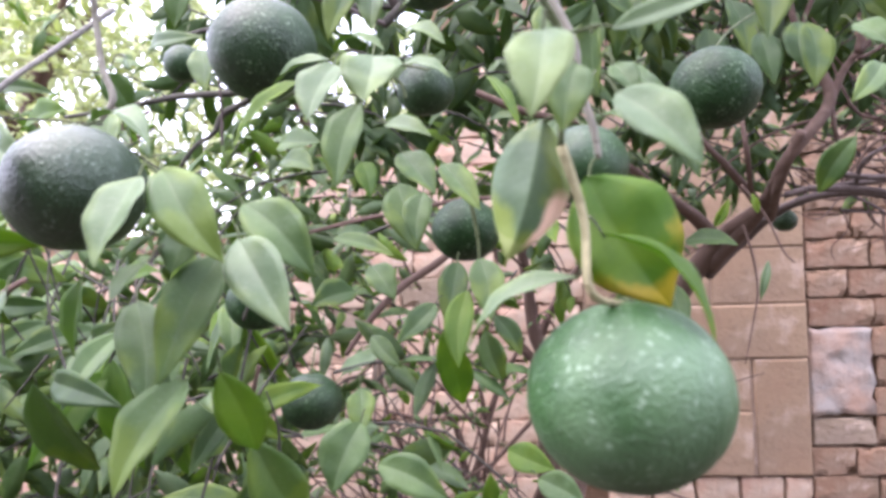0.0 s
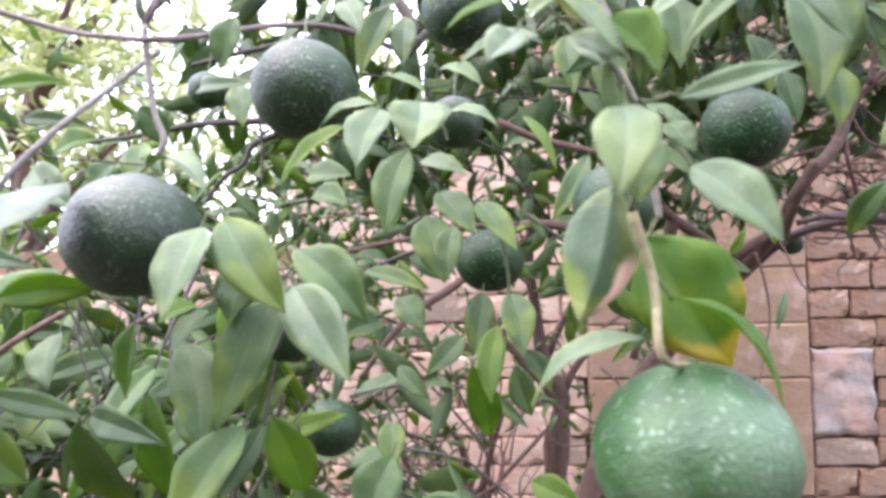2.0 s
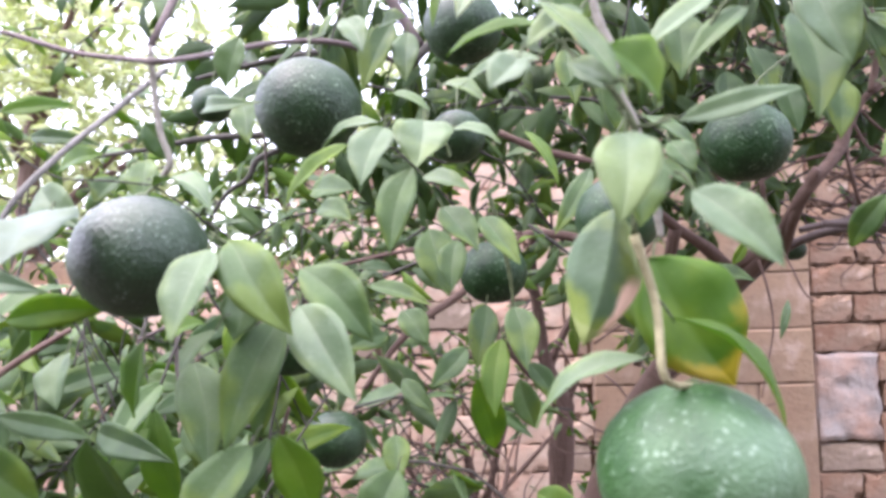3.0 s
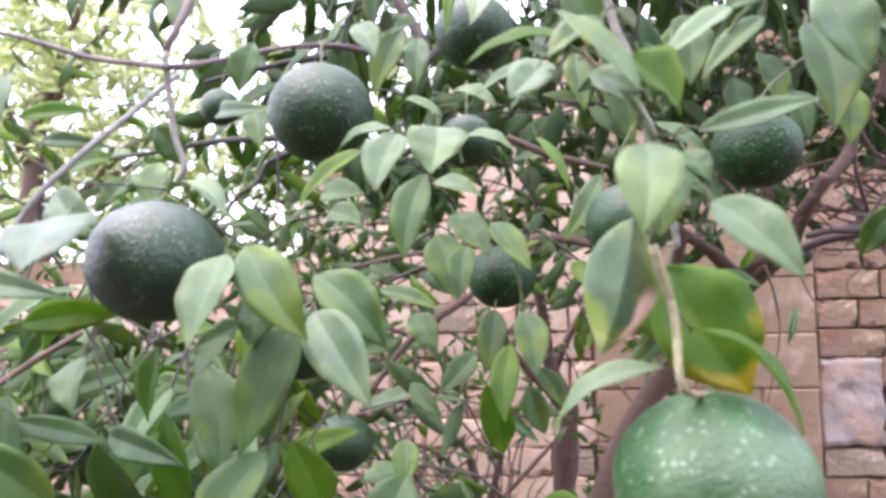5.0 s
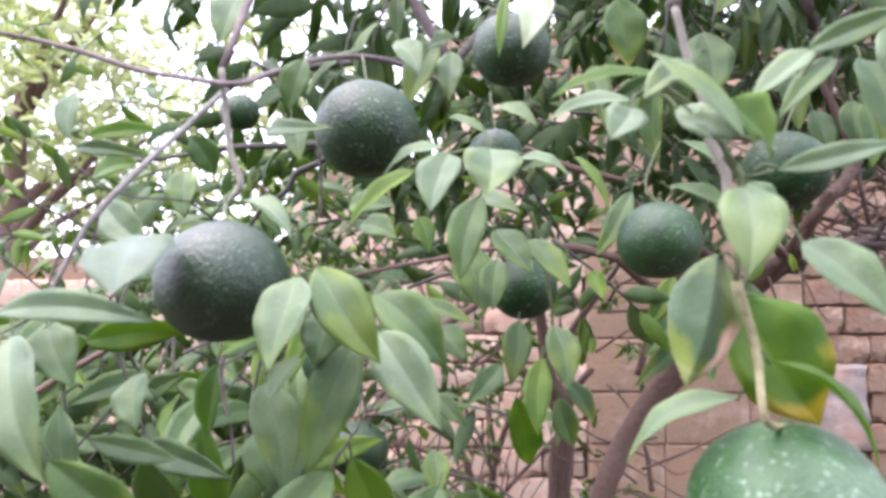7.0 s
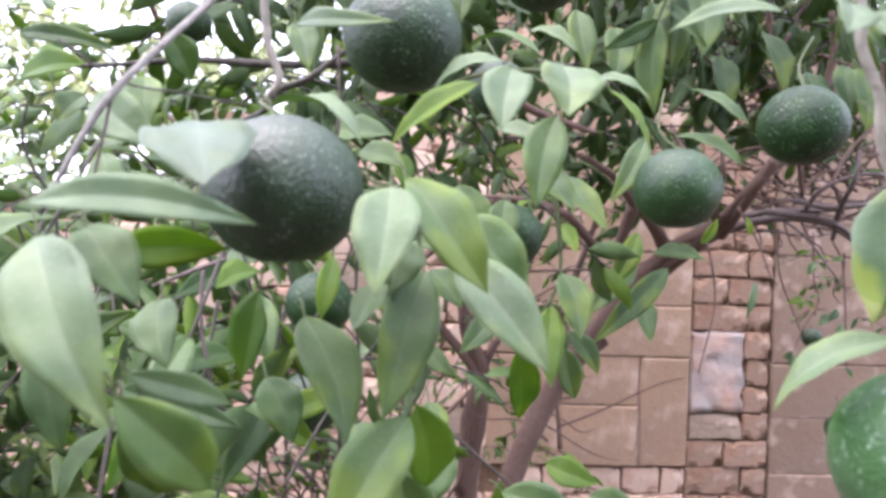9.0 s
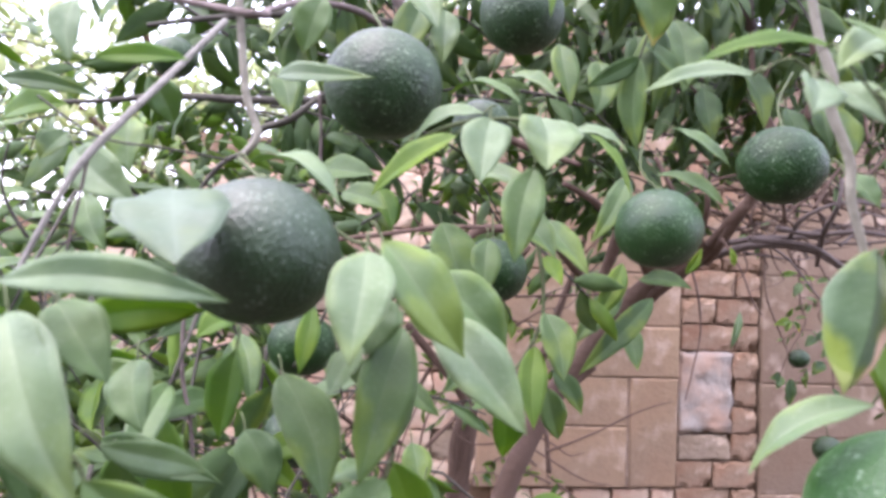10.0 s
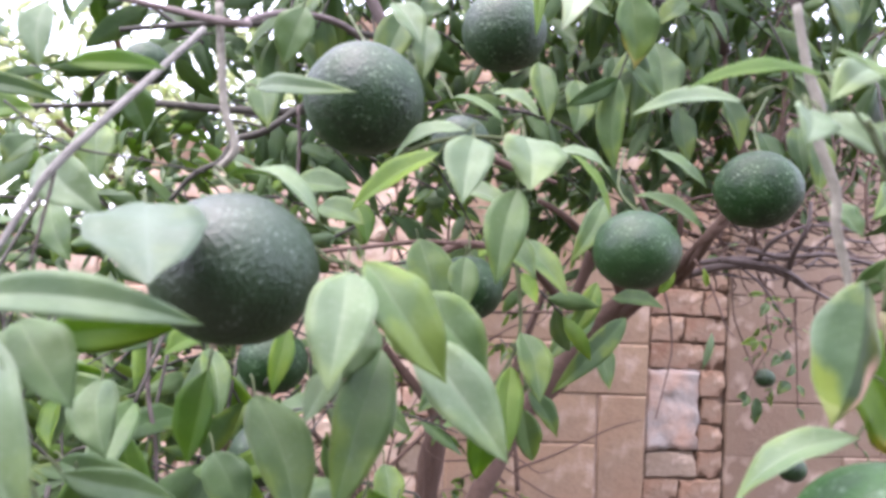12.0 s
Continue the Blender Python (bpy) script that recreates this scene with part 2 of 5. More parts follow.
# ---- shapes ----
def part(name, bm, material, parent=None, label="", smooth=True):
    """Links a bmesh as one mesh object under a thing or a part."""
    me = bpy.data.meshes.new(name)
    bm.to_mesh(me)
    bm.free()
    return place_mesh(name, me, material, parent, label, smooth)


def place_mesh(name, me, material, parent=None, label="", smooth=True):
    if not me.materials:
        me.materials.append(material)
    if smooth:
        me.polygons.foreach_set("use_smooth", [True] * len(me.polygons))
    ob = new(name, me)
    if parent is not None:
        ob.parent = parent
    return tagged(ob, label)


def tube(points, radii, sides=8, bumpy=0.0, rings=5):
    """A tapered limb along a smooth line through the points, with knobbly bark."""
    pts = [Vector(p) for p in points]
    line, rad = [], []
    for i in range(len(pts) - 1):
        a, b, c, d = pts[max(i - 1, 0)], pts[i], pts[i + 1], pts[min(i + 2, len(pts) - 1)]
        for k in range(rings):
            s = k / rings
            line.append(0.5 * (2 * b + (c - a) * s + (2 * a - 5 * b + 4 * c - d) * s * s + (3 * b - a - 3 * c + d) * s**3))
            rad.append(radii[i] * (1 - s) + radii[i + 1] * s)
    line.append(pts[-1]), rad.append(radii[-1])
    bm = bmesh.new()
    loops, side = [], Vector((0.3, 1, 0.2))
    for i, p in enumerate(line):
        ahead = (line[min(i + 1, len(line) - 1)] - line[max(i - 1, 0)]).normalized()
        x = (side - ahead * side.dot(ahead)).normalized()
        y, side = ahead.cross(x), x
        loop = []
        for k in range(sides):
            a = 2 * math.pi * k / sides
            q = x * math.cos(a) + y * math.sin(a)
            r = rad[i] * (1 + bumpy * noise.noise(p * 28 + q * 0.9))
            loop.append(bm.verts.new(p + q * r))
        loops.append(loop)
    for a, b in zip(loops, loops[1:]):
        for k in range(sides):
            bm.faces.new((a[k], a[(k + 1) % sides], b[(k + 1) % sides], b[k]))
    bm.faces.new(reversed(loops[0])), bm.faces.new(loops[-1])
    return bm


def outline(v):
    """Half width of a citrus blade along its length, 0 to 1: a rounded base, widest below the middle, nearly straight sides to a pointed tip."""
    v = min(1.0, max(0.0, v))
    return v**0.85 * (1.0 - v) ** 1.1 / 0.2630


def blade_points(base, tip, width, roll=0.0, bend=0.1, fold=0.18, wave=0.03, seed=0, along=14, across=6, up=(0.0, -1.0, 0.5)):
    """Rows of points of a leaf blade from its base to its tip, and its normal."""
    base, tip = Vector(base), Vector(tip)
    d = tip - base
    length = d.length
    d.normalize()
    face = Vector(up)
    face = (face - d * face.dot(d)).normalized()
    face = Matrix.Rotation(radians(roll), 3, d) @ face
    across_dir = d.cross(face).normalized()
    rows = []
    sway, twist = math.sin(seed * 2.3) * 0.05, math.sin(seed * 4.1) * 0.30
    flat_across, flat_face = across_dir, face
    for i in range(along + 1):
        v = i / along
        half = width / 2 * outline(v)
        turn = Matrix.Rotation(twist * (v - 0.4), 3, d)
        across_dir, face = turn @ flat_across, turn @ flat_face
        arch = face * (length * bend * 4.8 * v * (1 - v))
        row = []
        for k in range(across + 1):
            s = 2 * k / across - 1
            if across > 4 and abs(s) < 0.5:
                s *= 0.22
            lift = abs(s) * half * fold * 2 + math.sin(v * 17 + seed + s * 2) * wave * width * abs(s)
            row.append(base + d * (length * v) + arch + flat_across * (sway * length * math.sin(math.pi * v)) + across_dir * (half * s) + face * lift)
        rows.append(row)
    return rows, flat_face


def blade_into(verts, faces, uvs, rows, face, thick):
    """Adds a closed blade, with a top and an underside, to lists of points, faces and uv."""
    n, m, start = len(rows), len(rows[0]), len(verts)
    for side in (0.5, -0.5):
        for i, row in enumerate(rows):
            for k, p in enumerate(row):
                rim = 0.15 if k in (0, m - 1) or i in (0, n - 1) else 1.0
                verts.append(p + face * (thick * side * rim))
                s = 2 * k / (m - 1) - 1
                uvs.append((0.5 + 0.5 * (s * 0.22 if m > 5 and abs(s) < 0.5 else s), i / (n - 1)))
    low = start + n * m
    for i in range(n - 1):
        for k in range(m - 1):
            a = start + i * m + k
            faces.append((a, a + 1, a + m + 1, a + m))
            b = low + i * m + k
            faces.append((b, b + m, b + m + 1, b + 1))
    for i in range(n - 1):
        a, b = start + i * m, low + i * m
        faces.append((a, a + m, b + m, b))
        a, b = a + m - 1, b + m - 1
        faces.append((a, b, b + m, a + m))


def mesh_from(name, verts, faces, uvs):
    me = bpy.data.meshes.new(name)
    me.from_pydata([tuple(v) for v in verts], [], faces)
    me.polygons.foreach_set("use_smooth", [max(f) - min(f) < 12 for f in faces])
    layer = me.uv_layers.new(name="UVMap")
    index = np.empty(len(me.loops), dtype=np.int32)
    me.loops.foreach_get("vertex_index", index)
    layer.data.foreach_set("uv", np.asarray(uvs, dtype=np.float32)[index].ravel())
    return me


LEAF_COUNT = [0]


def leaf(tree, base, tip, width, tone="fresh", roll=0.0, bend=0.08, fold=0.19, stalk=None, label="", seed=None):
    """One leaf of a tree as a piece of its own, with its stalk when the twig's end is given."""
    LEAF_COUNT[0] += 1
    rows, face = blade_points(base, tip, width, roll, bend, fold, wave=0.03, seed=LEAF_COUNT[0] * 1.7 if seed is None else seed, along=18)
    verts, faces, uvs = [], [], []
    blade_into(verts, faces, uvs, rows, face, 0.0005)
    ob = place_mesh("leaf", mesh_from("leaf", verts, faces, uvs), LEAF[tone], tree, label, smooth=False)
    if stalk:
        mid = (Vector(base) + Vector(stalk)) / 2 + Vector((0, 0, 0.002))
        inner = Vector(base).lerp(Vector(tip), 0.04)
        part("leaf_stalk", tube([stalk, mid, inner], [0.0006, 0.00055, 0.0005], 6), GREEN_STEM, tree)
    return ob


def limb(tree, name, points, radii, material=BARK, sides=10, bumpy=0.18, label=""):
    return part(name, tube(points, radii, sides, bumpy), material, tree, label)


def orange(centre, radius, peel=PEEL_DARK, stem=None, label="", squash=0.93):
    """An unripe orange: an uneven, slightly flat ball, with a star-shaped calyx and a stem."""
    bm = bmesh.new()
    bmesh.ops.create_uvsphere(bm, u_segments=48, v_segments=28, radius=1.0)
    seed = Vector(centre) * 7
    for v in bm.verts:
        p = v.co.copy()
        crater = 0.012 * math.exp(-((1 - p.z) / 0.05)) + 0.03 * math.exp(-((1 + p.z) / 0.03))
        r = 1 + 0.022 * noise.noise(p * 1.7 + seed) + 0.006 * noise.noise(p * 9 + seed) - crater
        v.co = Vector((p.x * r, p.y * r, p.z * r * squash)) * radius
    ob = part("orange", bm, peel)
    ob.matrix_world = Matrix.Translation(centre)
    tagged(ob, label or "unripe dark green orange with pitted peel hanging among leaves", "orange", "unripe oranges on the tree")
    star = bmesh.new()
    top = radius * squash * 0.958
    rim = [star.verts.new((math.cos(a) * r, math.sin(a) * r, top + h)) for a, r, h in
           [(k * math.pi / 5, radius * (0.15 if k % 2 == 0 else 0.08), 0.0004 if k % 2 == 0 else 0.0012) for k in range(10)]]
    peak = star.verts.new((0, 0, top + 0.003))
    low = star.verts.new((0, 0, top - 0.004))
    for k in range(10):
        star.faces.new((rim[k], rim[(k + 1) % 10], peak))
        star.faces.new((rim[(k + 1) % 10], rim[k], low))
    part("calyx", star, GREEN_STEM, ob)
    if stem:
        inv = ob.matrix_world.inverted()
        pts = [Vector((0, 0, top))] + [inv @ Vector(p) for p in stem]
        n = len(pts) - 1
        part("stem", tube(pts, [(0.0007 + 0.0004 * k / n) * (1.7 if peel is PEEL_LIGHT else 1.0) for k in range(n + 1)], 7, 0.1), STEM_TAN if peel is PEEL_LIGHT else GREEN_STEM, ob)
    return ob


# ---- the ground and the wall ----
bm = bmesh.new()
bmesh.ops.create_grid(bm, x_segments=60, y_segments=60, size=150)
for v in bm.verts:
    v.co.z = 0.05 * noise.noise(v.co * 0.2) - 0.05
tagged(part("ground", bm, SOIL), "bare brown garden soil in front of the wall", "ground", kind="structure")

WALL_Y = 2.2


def box_mesh(name, w, h, d, rough=0.004, seed=0, edge=0.007):
    """A brick or slab with worn, chipped edges: its face lies to the front."""
    r = random.Random(seed)
    bm = bmesh.new()
    c = min(edge, h * 0.12)
    chips = [(r.choice((-1, 1)) * w / 2 * r.uniform(0.5, 1), r.choice((-1, 1)) * h / 2, r.uniform(0.006, 0.016)) for _ in range(3)] if rough > 0.003 else []
    nx, nz = (10, 6) if rough > 0.003 else (3, 3)

    def ring(inset, y, jitter):
        return [[bm.verts.new(((2 * i / (nx - 1) - 1) * (w / 2 - inset) + r.uniform(-jitter, jitter), y + r.uniform(-jitter, jitter) * (0.22 if y < -d + 0.001 else 0.5), (2 * k / (nz - 1) - 1) * (h / 2 - inset) + r.uniform(-jitter, jitter))) for i in range(nx)] for k in range(nz)]

    def border(g):
        return g[0][:-1] + [row[-1] for row in g[:-1]] + g[-1][:0:-1] + [row[0] for row in g[:0:-1]]

    def knock(g, by):
        for row in g:
            for v in row:
                for x, z, size in chips:
                    near = max(0.0, 1 - math.hypot(v.co.x - x, v.co.z - z) / (size * 2))
                    v.co += Vector((-x, 0, -z)).normalized() * (near * size * 0.6) + Vector((0, near * by, 0))

    front, rim, back = ring(c, -d, rough * 0.45), ring(0.0, -d + c, rough * 0.55), ring(0.0, 0.0, 0.0)
    knock(front, 0.012), knock(rim, 0.006)
    for k in range(nz - 1):
        for i in range(nx - 1):
            bm.faces.new((front[k][i], front[k][i + 1], front[k + 1][i + 1], front[k + 1][i]))
    for a, b in ((front, rim), (rim, back)):
        a, b = border(a), border(b)
        for k in range(len(a)):
            bm.faces.new((a[k], b[k], b[(k + 1) % len(a)], a[(k + 1) % len(a)]))
    for g in (rim, back):
        for row in g[1:-1]:
            for v in row[1:-1]:
                bm.verts.remove(v)
    me = bpy.data.meshes.new(name)
    bm.to_mesh(me)
    bm.free()
    return me


def plain_box(x0, x1, y0, y1, z0, z1):
    bm = bmesh.new()
    bmesh.ops.create_cube(bm, size=1)
    for v in bm.verts:
        v.co = Vector((x0 + (v.co.x + 0.5) * (x1 - x0), y0 + (v.co.y + 0.5) * (y1 - y0), z0 + (v.co.z + 0.5) * (z1 - z0)))
    return bm


def brick_wall():
    """The garden wall: brickwork with two panels of dressed slabs set into it, each brick and slab a piece of its own."""
    wall = tagged(part("wall_north", plain_box(-6.0, 6.0, WALL_Y, WALL_Y + 0.24, -0.1, 1.72), MORTAR, smooth=False), "weathered pink brick garden wall with panels of smooth stone slabs", "wall", kind="structure")
    part("upper_wall", plain_box(-0.10, 6.0, WALL_Y + 0.002, WALL_Y + 0.238, 1.72, 2.42), MORTAR, wall, smooth=False)
    part("upper_wall", plain_box(-0.56, -0.10, WALL_Y + 0.002, WALL_Y + 0.238, 1.72, 1.985), MORTAR, wall, smooth=False)
    rnd = random.Random(5)
    shapes = {}

    def piece(name, x0, x1, z0, z1, deep, material, rough, gap=0.006):
        w, h = round(x1 - x0 - 2 * gap, 3), round(z1 - z0 - 2 * gap, 3)
        key = (name, w, h, rnd.randrange(3), material.name)
        if key not in shapes:
            shapes[key] = box_mesh(name, w, h, deep, rough, len(shapes), 0.0035 if name == "brick" else 0.004)
        ob = place_mesh(name, shapes[key], material, wall, smooth=False)
        ob.matrix_world = pose((x0 + x1) / 2, WALL_Y - 0.001 + rnd.uniform(0, 0.009 if name == "brick" else 0.004), (z0 + z1) / 2, rnd.uniform(-1, 1), rnd.uniform(-0.8, 0.8), rnd.uniform(-1, 1))

    # light pointing between the slabs, a little behind their faces
    part("pointing", plain_box(0.336, 0.967, WALL_Y - 0.027, WALL_Y - 0.002, 0.972, 2.268), POINTING, wall, smooth=False)
    part("pointing", plain_box(1.242, 2.098, WALL_Y - 0.023, WALL_Y - 0.002, 0.760, 2.318), POINTING, wall, smooth=False)
    course = 0.085
    z0 = 1.137 - 5 * course
    for k in range(19):
        z = z0 + k * course
        # the narrow strip between the panels
        cut = 1.09 if k % 2 else 1.15
        if not 1.13 < z < 1.38:
            cut += rnd.uniform(-0.015, 0.015)
            piece("brick", 0.970, cut, z, z + course, 0.026, BRICK_GREY if rnd.random() < 0.1 else BRICK, 0.006, rnd.uniform(0.0012, 0.0045))
            piece("brick", cut, 1.236, z, z + course, 0.026, BRICK_GREY if rnd.random() < 0.14 else BRICK, 0.006, rnd.uniform(0.0012, 0.0045))
        else:
            piece("brick", 1.158 - 0.012 * (k % 2), 1.236, z, z + course, 0.026, BRICK, 0.006, rnd.uniform(0.0012, 0.0045))
        # plain brickwork beside the panels
        if z < 1.64:
            x = -1.62 + (0.0 if k % 2 else 0.07)
            while x < 0.30:
                w = min(0.235 if (k % 2) else 0.125, 0.338 - x)
                if w > 0.05:
                    piece("brick", x, x + w, z, z + course, 0.026, BRICK_GREY if rnd.random() < 0.06 else BRICK_PALE, 0.006, rnd.uniform(0.0012, 0.0045))
                x += w
        elif z < 2.24:
            x = -0.56 if z < 1.9 else -0.10
            while x < 0.30:
                w = min(0.235, 0.338 - x)
                if w > 0.05:
                    piece("brick", x, x + w, z, z + course, 0.026, BRICK_PALE, 0.006, rnd.uniform(0.0012, 0.0045))
                x += w
        if z < 0.95:
            x = 0.34 + (0.0 if k % 2 else 0.05)
            while x < 0.93:
                w = min(0.125, 0.968 - x)
                piece("brick", x, x + w, z, z + course, 0.026, BRICK_PALE, 0.006, rnd.uniform(0.0012, 0.0045))
                x += w
    bm = plain_box(0.971, 1.150, WALL_Y - 0.024, WALL_Y, 1.141, 1.389)
    bmesh.ops.subdivide_edges(bm, edges=bm.edges[:], cuts=13, use_grid_fill=True)
    for v in bm.verts:
        p = v.co * 22
        away = max(0.0, (v.co.x - 1.10) / 0.05)
        v.co += Vector((noise.noise(p) * (1.2 + 3.0 * away), noise.noise(p + Vector((7, 0, 0))), noise.noise(p + Vector((0, 9, 0))) * 1.5)) * 0.008
        if v.co.y < WALL_Y - 0.01:
            v.co.y += 0.010 * max(0.0, 1 - abs((v.co.z - 1.222) / 0.006)) + 0.010 * max(0.0, 1 - abs((v.co.z - 1.307) / 0.006))
    part("cement_patch", bm, CEMENT, wall, "patch of grey cement smeared over bricks")
    # panel of slabs, its edge standing proud of the strip
    rows = [(1.464, 1.628), (1.307, 1.464), (1.628, 1.79), (1.79, 1.95), (1.95, 2.11), (2.11, 2.27)]
    for k, (a, b) in enumerate(rows):
        cut = (0.70, 0.62, 0.60, 0.74, 0.58, 0.72)[k]
        piece("slab", 0.338, cut, a, b, 0.034, SLAB, 0.002, 0.002)
        piece("slab", cut, 0.968, a, b, 0.034, SLAB, 0.002, 0.002)
    piece("slab", 0.812, 0.968, 0.970, 1.307, 0.034, SLAB, 0.002, 0.002)
    for a, b in ((0.970, 1.155), (1.155, 1.307)):
        piece("slab", 0.338, 0.56, a, b, 0.034, SLAB, 0.002, 0.002)
        piece("slab", 0.56, 0.806, a, b, 0.034, SLAB, 0.002, 0.002)
    # the panel beyond the strip: taller slabs with close joints, toned down for shade
    low = 0.760
    for k, high in enumerate((0.950, 1.128, 1.299, 1.640, 1.980, 2.318)):
        for x0, x1 in ((1.240, 1.66), (1.66, 2.10)) if k % 2 else ((1.240, 1.80), (1.80, 2.10)):
            piece("slab", x0, x1, low, high, 0.030, SLAB_SHADED, 0.002, 0.0006)
        low = high
    return wall


# ---- trees ----
near_tree = tagged(new("orange_tree"), "leafy orange tree with forked brown limbs and unripe fruit", "tree")
shrub = tagged(new("garden_shrub"), "twiggy shrub with thin bare stems and small leaves", "shrub")


def sprays(rnd, count, spot, size, per, drop=0.4, along=5, across=2, tones=("fresh", "dark")):
    """Twigs set with leaves: one list of blades for each tone, and the twigs."""
    blades = {t: ([], [], []) for t in tones}
    twigs = bmesh.new()
    for _ in range(count):
        o = Vector(spot(rnd))
        a = rnd.uniform(0, 2 * math.pi)
        d = Vector((math.cos(a), math.sin(a) * 0.6, rnd.uniform(-1.0, 0.5))).normalized()
        length = rnd.uniform(2.0, 4.0) * size
        end = o + d * length
        bend = o + d * length * 0.5 + Vector((0, 0, rnd.uniform(0.0, 0.2) * length))
        t = tube([o, bend, end], [0.0022, 0.0016, 0.0009], 4, 0, 2)
        me = bpy.data.meshes.new("t")
        t.to_mesh(me)
        t.free()
        twigs.from_mesh(me)
        bpy.data.meshes.remove(me)
        for k in range(per):
            s = (k + rnd.random()) / per
            p = o.lerp(bend, s * 2) if s < 0.5 else bend.lerp(end, s * 2 - 1)
            out = Vector((rnd.gauss(0, 1), rnd.gauss(0, 0.7), rnd.gauss(-drop, 0.7))).normalized()
            out = (out + d * 0.4).normalized()
            ln = size * rnd.uniform(0.7, 1.4)
            rows, face = blade_points(p, p + out * ln, ln * rnd.uniform(0.25, 0.37), rnd.uniform(-60, 60), rnd.uniform(-0.05, 0.16), rnd.uniform(0.05, 0.3), 0.03, k, along, across)
            blade_into(*blades[rnd.choice(tones)], rows, face, 0.0005)
    return blades, twigs


def foliage(tree, rnd, count, spot, size, per, drop=0.4, tones=("fresh", "dark"), bark=None):
    blades, twigs = sprays(rnd, count, spot, size, per, drop, tones=tones)
    for tone in dict.fromkeys(tones):
        ob = place_mesh("foliage", mesh_from("foliage", *blades[tone]), LEAF[tone], tree, smooth=False)
        tagged(ob, kind="stuff")
    tagged(part("twig", twigs, bark or BARK_DARK, tree), kind="stuff")


wall_north = brick_wall()

# unseen plain wall added behind the path to hold back low sky light
bm = plain_box(-7.0, 7.0, -2.24, -2.0, -0.1, 2.9)
bmesh.ops.subdivide_edges(bm, edges=bm.edges[:], cuts=8, use_grid_fill=True)
for v in bm.verts:
    v.co.y += 0.012 * noise.noise(v.co * 2.0)
tagged(part("wall_south", bm, PLASTER, smooth=False), "unseen plain grey plastered wall added to block low sky light", "wall", kind="structure")

# limbs and twigs
limb(near_tree, "trunk", [(0.1896, 1.2602, 1.1337), (0.2325, 1.2596, 1.2581), (0.2871, 1.2592, 1.3739), (0.3512, 1.2367, 1.4725), (0.4280, 1.1629, 1.5994), (0.4691, 1.0538, 1.6533)], [0.0210, 0.0203, 0.0196, 0.0184, 0.0160, 0.0100], BARK)
limb(near_tree, "branch", [(0.4288, 1.1824, 1.5719), (0.4691, 1.0538, 1.6533), (0.4670, 0.9441, 1.7081), (0.5214, 0.9505, 1.7758), (0.5040, 0.9518, 1.8318), (0.4818, 0.9511, 1.8842), (0.4746, 0.9505, 1.9585)], [0.0130, 0.0104, 0.0082, 0.0078, 0.0062, 0.0042, 0.0032], BARK)
limb(near_tree, "branch", [(0.5219, 0.9517, 1.7760), (0.5460, 0.9536, 1.8228), (0.5898, 0.9539, 1.8644), (0.6336, 0.9542, 1.9059)], [0.0065, 0.0049, 0.0038, 0.0027], BARK)
limb(near_tree, "branch", [(0.4417, 1.1627, 1.6022), (0.3838, 1.0851, 1.6443), (0.3179, 1.0044, 1.6737), (0.2642, 0.9519, 1.7053), (0.2114, 0.9299, 1.7275)], [0.0142, 0.0099, 0.0070, 0.0051, 0.0036], BARK)
limb(near_tree, "branch", [(0.4547, 1.0337, 1.6582), (0.3950, 0.9595, 1.6988), (0.3596, 0.9312, 1.7263), (0.3403, 0.9436, 1.7717)], [0.0071, 0.0051, 0.0036, 0.0029], BARK)
limb(near_tree, "branch", [(0.4437, 1.0188, 1.6627), (0.4135, 0.9395, 1.7095), (0.4092, 0.9408, 1.7570)], [0.0039, 0.0036, 0.0029], BARK)
limb(near_tree, "branch", [(0.4278, 1.1988, 1.5568), (0.4848, 1.1498, 1.6251), (0.5075, 1.0543, 1.6554), (0.5553, 1.0233, 1.6663), (0.6234, 1.0303, 1.6613), (0.7212, 1.0976, 1.6402)], [0.0090, 0.0092, 0.0067, 0.0054, 0.0043, 0.0035], BARK_GREY)
limb(near_tree, "branch", [(0.4881, 1.0224, 1.6655), (0.5272, 1.0084, 1.6740), (0.6081, 0.9983, 1.6795), (0.6553, 0.9777, 1.6911)], [0.0049, 0.0043, 0.0031, 0.0026], BARK_GREY)
limb(near_tree, "branch", [(0.5109, 1.0016, 1.6720), (0.6086, 1.0073, 1.6656), (0.7095, 1.0740, 1.6415), (0.8042, 1.1327, 1.6211)], [0.0052, 0.0046, 0.0036, 0.0022], BARK_GREY)
limb(near_tree, "twig", [(0.5392, 0.9800, 1.6879), (0.6026, 0.9875, 1.6816), (0.6627, 0.9722, 1.6884), (0.7473, 0.9842, 1.6790)], [0.0040, 0.0041, 0.0032, 0.0033], BARK_GREY)
limb(near_tree, "twig", [(0.6729, 1.0840, 1.6414), (0.6134, 0.9839, 1.6833), (0.5981, 0.9338, 1.7168), (0.6121, 0.9457, 1.7582)], [0.0036, 0.0041, 0.0031, 0.0024], BARK_GREY)
limb(near_tree, "twig", [(0.5767, 1.0132, 1.6712), (0.5668, 0.9600, 1.7021), (0.6146, 0.9416, 1.7255), (0.6800, 0.9393, 1.7204)], [0.0033, 0.0032, 0.0024, 0.0024], BARK_GREY)
limb(near_tree, "twig", [(0.5538, 0.9414, 1.8343), (0.5647, 0.9410, 1.8895), (0.5594, 0.9409, 1.9439)], [0.0047, 0.0047, 0.0039], BARK)
limb(near_tree, "twig", [(0.4750, 0.9243, 1.7354), (0.4656, 0.9772, 1.6798), (0.4905, 1.0848, 1.6384)], [0.0060, 0.0071, 0.0070], BARK)
